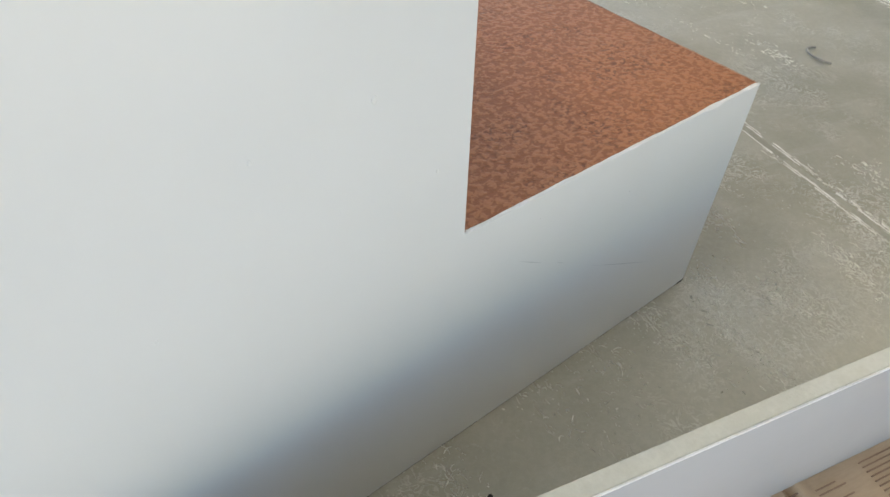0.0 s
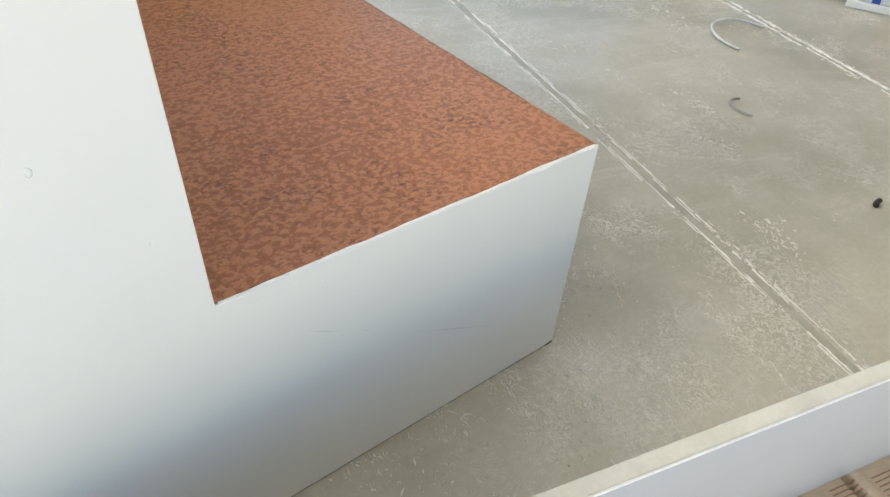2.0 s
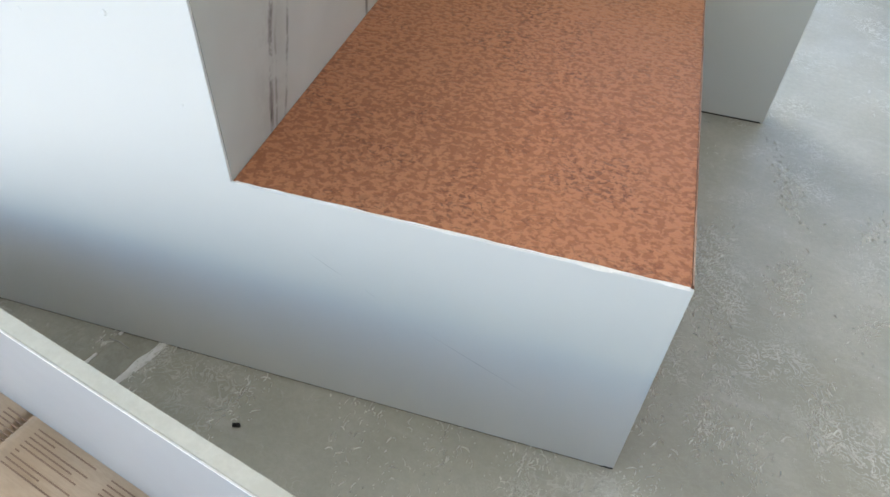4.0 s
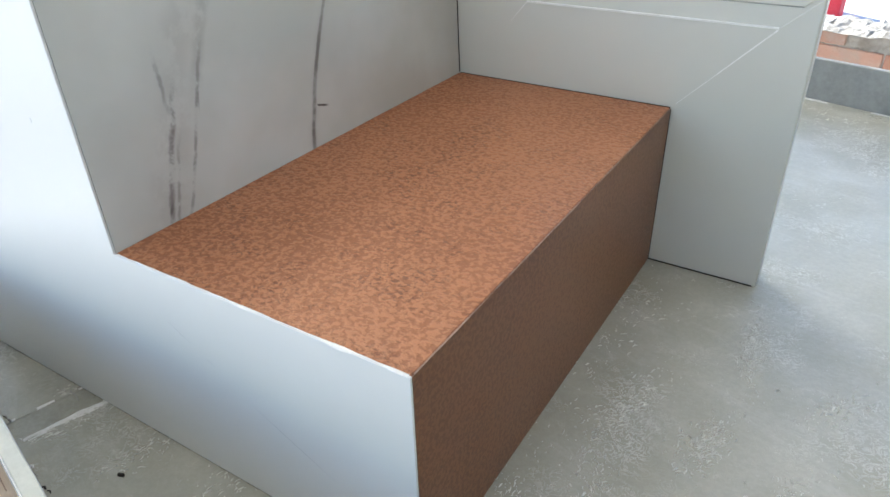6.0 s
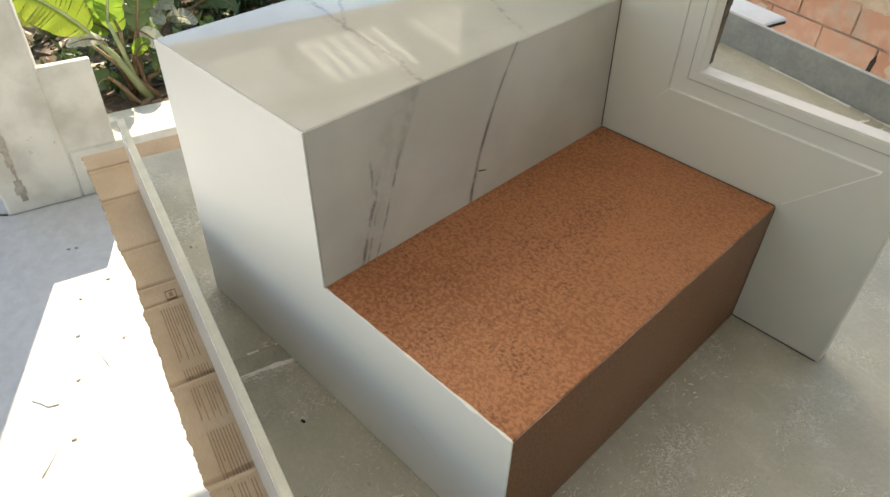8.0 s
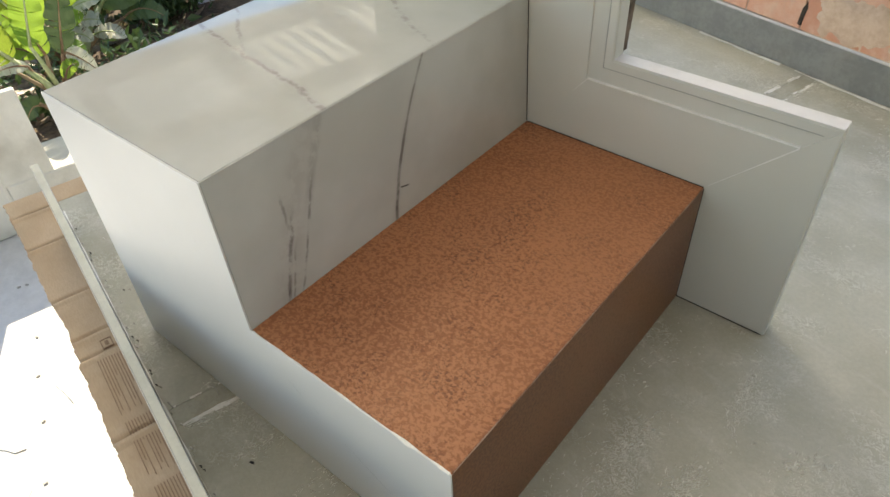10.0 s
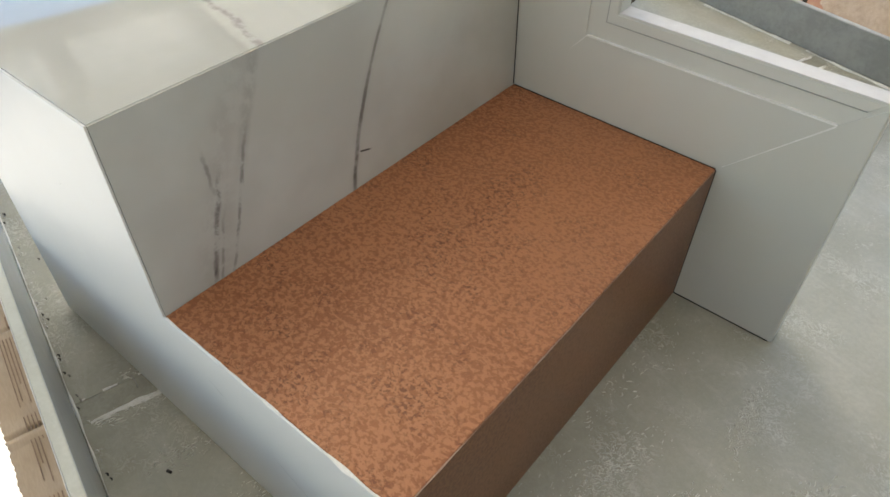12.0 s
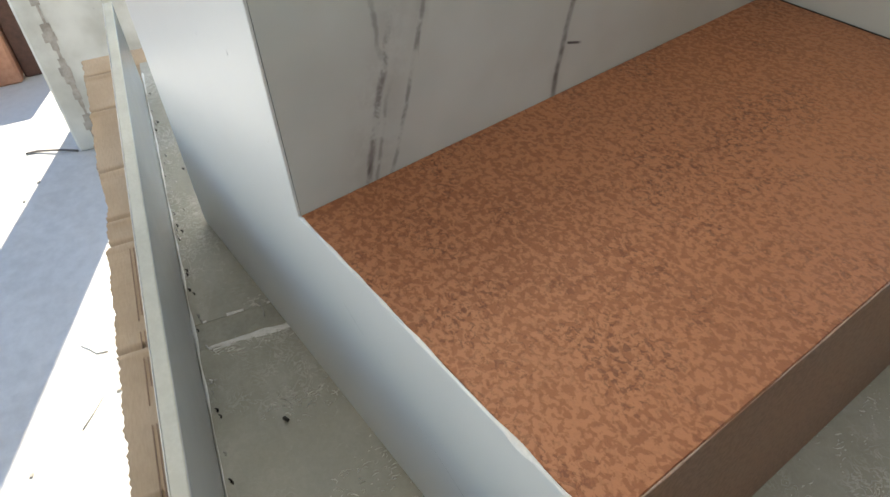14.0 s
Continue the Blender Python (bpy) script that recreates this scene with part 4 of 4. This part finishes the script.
paddle_plant(-2.85, 0.05, "young banana clump with pinkish-brown stems behind the kerb", (
    ((0.0, -0.13, 0.33), (0.0, -0.24, 0.50), (0.02, -0.38, 0.56), 0.20, (1, -0.1, 0.5), LEAF_YELLOW, RIB),
    ((0.0, -0.05, 0.36), (0.0, -0.02, 0.48), (0.0, 0.03, 0.64), 0.12, TOWARD, LEAF, RIB),
    ((0.0, 0.05, 0.30), (-0.01, 0.09, 0.44), (-0.02, 0.13, 0.54), 0.12, (1, 0.3, 0.3), LEAF_DARK_SHADED, STALK),
    ((0.01, -0.09, 0.29), (0.02, -0.15, 0.33), (0.03, -0.23, 0.30), 0.07, UPWARD, LEAF_PALE_GLARE, STALK),
    ((0.0, 0.06, 0.30), (0.01, 0.10, 0.28), (0.02, 0.15, 0.20), 0.08, (1, 0.1, 0.5), LEAF_PALE_GLARE, STALK),
    ((0.01, 0.02, 0.20), (0.02, 0.05, 0.27), (0.03, 0.09, 0.25), 0.06, TOWARD, LEAF, STALK),
    ((0.0, 0.09, 0.10), (0.02, 0.15, 0.20), (0.05, 0.22, 0.14), 0.11, TOWARD, LEAF_DARK_SHADED, STALK),
    ((0.0, -0.08, 0.08), (0.03, -0.13, 0.18), (0.06, -0.18, 0.10), 0.09, TOWARD, LEAF_DARK_SHADED, STALK),
    ((-0.03, -0.01, 0.30), (-0.04, -0.03, 0.42), (-0.04, -0.10, 0.50), 0.11, (1, 0.1, 0.3), LEAF, STALK)))
for pts, r in ((((-2.82, 0.125, -0.858), (-2.85, 0.02, -0.73), (-2.88, -0.10, -0.575)), 0.011), (((-2.79, 0.03, -0.858), (-2.82, -0.03, -0.76), (-2.85, -0.10, -0.69)), 0.010)):
    solid("dry_stalk", tube([BENCH @ Vector(p) for p in pts], [r, r * 0.9, r * 0.6], 8), STALK, "dry brown banana stalk leaning out of the soil", "stalk", group="dry stalks", smooth=True)


def scatter(count, seed, place, small, big, lift):
    """Many single leaves, each a bent lozenge."""
    bm, rg = bmesh.new(), random.Random(seed)
    for i in range(count):
        m = Matrix.Translation(place(rg, i)) @ Euler((rg.gauss(0, lift), rg.gauss(0, lift), rg.uniform(0, 6.28))).to_matrix().to_4x4() @ Matrix.Scale(rg.uniform(small, big), 4)
        w = rg.uniform(0.14, 0.3)
        vs = [bm.verts.new(m @ Vector(c)) for c in ((-0.5, 0, 0), (-0.1, -w, 0.08), (0.6, 0, 0.02), (-0.1, w, 0.08), (0.05, 0, -0.02))]
        for x, y in ((0, 1), (1, 2), (2, 3), (3, 0)):
            bm.faces.new((vs[x], vs[y], vs[4]))
    return bm


solid("leaf_litter", scatter(520, 12, lambda rg, i: Vector((rg.uniform(-4.4, -2.6), rg.uniform(-0.5, 1.0), -0.853)), 0.03, 0.13, 0.22), LITTER, "dry brown and pale fallen leaves on the soil", "litter", kind="stuff", m=BENCH)
solid("shrubs", scatter(900, 44, lambda rg, i: Vector((rg.gauss(-3.95, 0.25), rg.uniform(-0.7, 1.0), -0.86 + 0.22 * rg.random())), 0.03, 0.08, 0.9), LEAF_DARK_SHADED, "low green shrubs behind the banana plants", "shrubs", kind="stuff", m=BENCH)
# added dark leaves that stand for shade among the stems
solid("shrubs", scatter(620, 46, lambda rg, i: Vector((rg.gauss(-2.96, 0.05), rg.uniform(-0.25, 0.62), -0.862 + 0.03 + (0.22 if i % 3 else 0.1) * rg.random())), 0.025, 0.07, 0.9), LEAF_DARK_SHADED, "low dark shrubs added for the deep shade behind the kerb", "shrubs", kind="stuff", m=BENCH)
solid("hedge", scatter(2600, 45, lambda rg, i: Vector((rg.gauss(-3.72, 0.09), rg.gauss(0.74, 0.10), -0.86 + 0.62 * rg.random())), 0.03, 0.08, 1.2), LEAF_DARK_SHADED, "dense dark shrub before the blue-grey wall", "shrubs", kind="stuff", m=BENCH)
solid("hedge", scatter(4200, 47, lambda rg, i: Vector((rg.gauss(-5.25, 0.12), rg.uniform(-1.3, 1.25), -0.9 + 1.0 * rg.random() + 0.12 * noise.noise((i * 0.01, 2, 1)))), 0.05, 0.13, 1.1), LEAF_DARK_SHADED, "tall grey-green hedge at the end of the garden", "hedge", kind="stuff", m=BENCH)
solid("wall_garden_end", box(-5.75, -5.6, -3.0, 1.6, GROUND, 0.3, 0.01), BLUE_WALL, "blue-grey painted wall closing the garden", kind="structure", m=BENCH)
solid("wall_garden", box(-3.86, -3.7, 0.92, 5.0, GROUND, 0.25, 0.01), BLUE_WALL, "blue-grey painted garden wall behind the plants", kind="structure", m=BENCH)
solid("wall_side", box(-3.06, -2.96, -2.6, -0.76, GROUND, -0.60, 0.01), plain("side_wall", (0.44, 0.20, 0.12), (0.58, 0.30, 0.19), 6, 0.9, 0.003, 50), "low orange brick-coloured wall beyond the pillar", kind="structure", m=BENCH)

solid("timber_board", box(-3.06, -3.0, -0.755, -0.60, GROUND, -0.55, 0.006), plain("dark_timber", (0.06, 0.028, 0.018), (0.13, 0.06, 0.04), 6, 0.6, 0.002, 50), "dark brown timber board standing behind the pillar", "board", m=BENCH)

# ---- beyond the worktop: low brick wall and the yard behind ----
WV = 2.16
low = tagged(new("wall_low", finish("wall_low", box(-3.2, 3.1, WV + 0.006, WV + 0.14, GROUND, -0.125), MORTAR)), "unfinished low hollow-brick wall with rough mortar", kind="structure")
low.matrix_world = BENCH
brick_mesh = finish("brick", box(-0.1065, 0.1065, -0.008, 0.0, -0.0588, 0.0588, 0.003), BRICK)
for r in range(6):
    zc = -0.228 - 0.122 * r
    for i in range(-7, 8):
        uc = -1.14 + i * 0.218 + (0.109 if r % 2 else 0.0)
        b = new("brick", brick_mesh)
        b.parent = low
        b.location = (uc, WV + 0.0062 + 0.002 * math.sin(7 * i + 3 * r), zc)
half_mesh = finish("brick", box(-0.103, 0.103, -0.008, 0.0, -0.018, 0.018, 0.003), BRICK)
for i in range(-7, 8):
    if i % 3:
        b = new("brick", half_mesh)
        b.parent = low
        b.location = (-1.03 + i * 0.218, WV + 0.0062, -0.146)
bm = bmesh.new()
cols = []
for i in range(700):
    uu = -3.2 + i * 0.009
    row = []
    for j in range(9):
        vv = WV - 0.012 + j * 0.021
        hgt = -0.116 + 0.012 * noise.noise((uu * 9, vv * 12, 1)) + 0.010 * noise.noise((uu * 38, vv * 38, 4)) + 0.007 * noise.noise((uu * 90, vv * 60, 6))
        row.append(bm.verts.new((uu, vv + 0.008 * noise.noise((uu * 20, j, 2)), -0.128 + 0.02 * noise.noise((uu * 14, j, 8)) if j in (0, 8) else hgt)))
    cols.append(row)
for a, b in zip(cols, cols[1:]):
    for j in range(8):
        bm.faces.new((a[j], b[j], b[j + 1], a[j + 1]))
solid("trim", bm, RUBBLE, "rough mortar bed on top of the low wall", kind="structure", m=BENCH)
for c in (-0.72, -0.685, -0.65):
    part("core_hole", tube([(c, WV - 0.0035, -0.205), (c, WV + 0.02, -0.205)], 0.014, 10), GAP, low, "dark hollow of a broken brick")
part("core_hole", prism([(-0.934, -0.392), (-0.921, -0.395), (-0.912, -0.33), (-0.918, -0.312), (-0.930, -0.335)], "y", WV - 0.0045, WV + 0.02), GAP, low, "dark hollow of a broken brick")


def mortar_smear(u0, u1, z0, z1, seed):
    """A skim of mortar trowelled over the bricks, with a ragged outline."""
    bm, n, m = bmesh.new(), 40, 24
    rows = []
    for i in range(n + 1):
        row = []
        for j in range(m + 1):
            f, g = i / n, j / m
            uu, zz = u0 + (u1 - u0) * f, z0 + (z1 - z0) * g
            inside = 0.45 - max(abs(f - 0.5), abs(g - 0.5)) + 0.22 * noise.noise((uu * 14, zz * 14, seed)) + 0.10 * noise.noise((uu * 45, zz * 45, seed))
            row.append(bm.verts.new((uu, WV + 0.003 - min(0.012, max(0.0, inside) * 0.08) - (0.0015 * noise.noise((uu * 70, zz * 70, seed)) if inside > 0 else 0), zz)))
        rows.append(row)
    for x, y in zip(rows, rows[1:]):
        for j in range(m):
            bm.faces.new((x[j], y[j], y[j + 1], x[j + 1]))
    return bm


part("mortar_smear", mortar_smear(-0.91, -0.58, -0.42, -0.24, 3), SMEAR, low, "dull mortar smeared over the bricks", True)
part("mortar_smear", mortar_smear(-1.25, -0.85, -0.20, -0.10, 6), SMEAR, low, "dull mortar smeared over the bricks", True)
part("mortar_smear", mortar_smear(-1.62, -1.38, -0.46, -0.30, 9), SMEAR, low, "dull mortar smeared over the bricks", True)

wb = thing("white_box", on_bench(-0.92, 1.235, GROUND), "white box with a tile lid standing behind the work bench", "box")
part("box_body", box(-0.165, 0.165, -0.07, 0.07, 0, 0.975, 0.004), PAINT, wb)
part("lid", box(-0.185, 0.185, -0.078, 0.078, 0.9755, 0.988, 0.003), LID, wb, "dull white lid")
part("lid_edge", box(0.1855, 0.1875, -0.07, 0.07, 0.9765, 0.9825), GAP, wb, "dark strip along the lid")

# things in the yard beyond the low wall
solid("yard_wall", box(-3.95, -2.95, 6.0, 6.15, GROUND, -0.45, 0.01), PLASTER, "low white rendered wall in the yard", "wall", m=BENCH)
solid("yard_wall", box(-2.94, -2.48, 5.85, 6.2, GROUND, -0.585, 0.01), PLASTER, "white rendered planter wall in the yard", "wall", m=BENCH)
solid("yard_post", box(-3.06, -2.88, 5.7, 5.84, GROUND, 0.6, 0.008), PLASTER, "white rendered post in the yard", "post", m=BENCH)
solid("yard_wall", box(-2.47, -2.05, 6.25, 6.31, GROUND, 0.3, 0.006), BLUE_WALL, "tall blue-grey panel standing beside the planter wall", "wall", m=BENCH)
solid("red_screen", box(-4.40, -4.06, 6.0, 6.1, GROUND, 0.3, 0.006), RED, "tall red painted screen in the yard", "screen", m=BENCH)
solid("red_screen", box(-2.04, -1.74, 5.9, 6.0, GROUND, 0.3, 0.006), RED, "tall red painted screen in the yard", "screen", m=BENCH)
solid("red_ramp", prism([(-2.46, GROUND), (-2.045, GROUND), (-2.045, -0.74)], "y", 5.45, 5.75), RED, "red painted sloping board on the yard floor", "board", m=BENCH)
solid("grey_awning", prism([(-4.0, -0.86), (-3.86, -0.88), (-3.72, -0.79), (-3.57, -0.78), (-3.57, 0.2), (-4.0, 0.2)], "y", 5.88, 5.94), DARK_GREY, "dark grey hanging cover in front of the yard wall", "cover", m=BENCH)
solid("wall_yard", box(-9, 6, 8.2, 8.4, GROUND, 0.2, 0.01), BLUE_WALL, "blue-grey wall at the far side of the yard", kind="structure", m=BENCH)
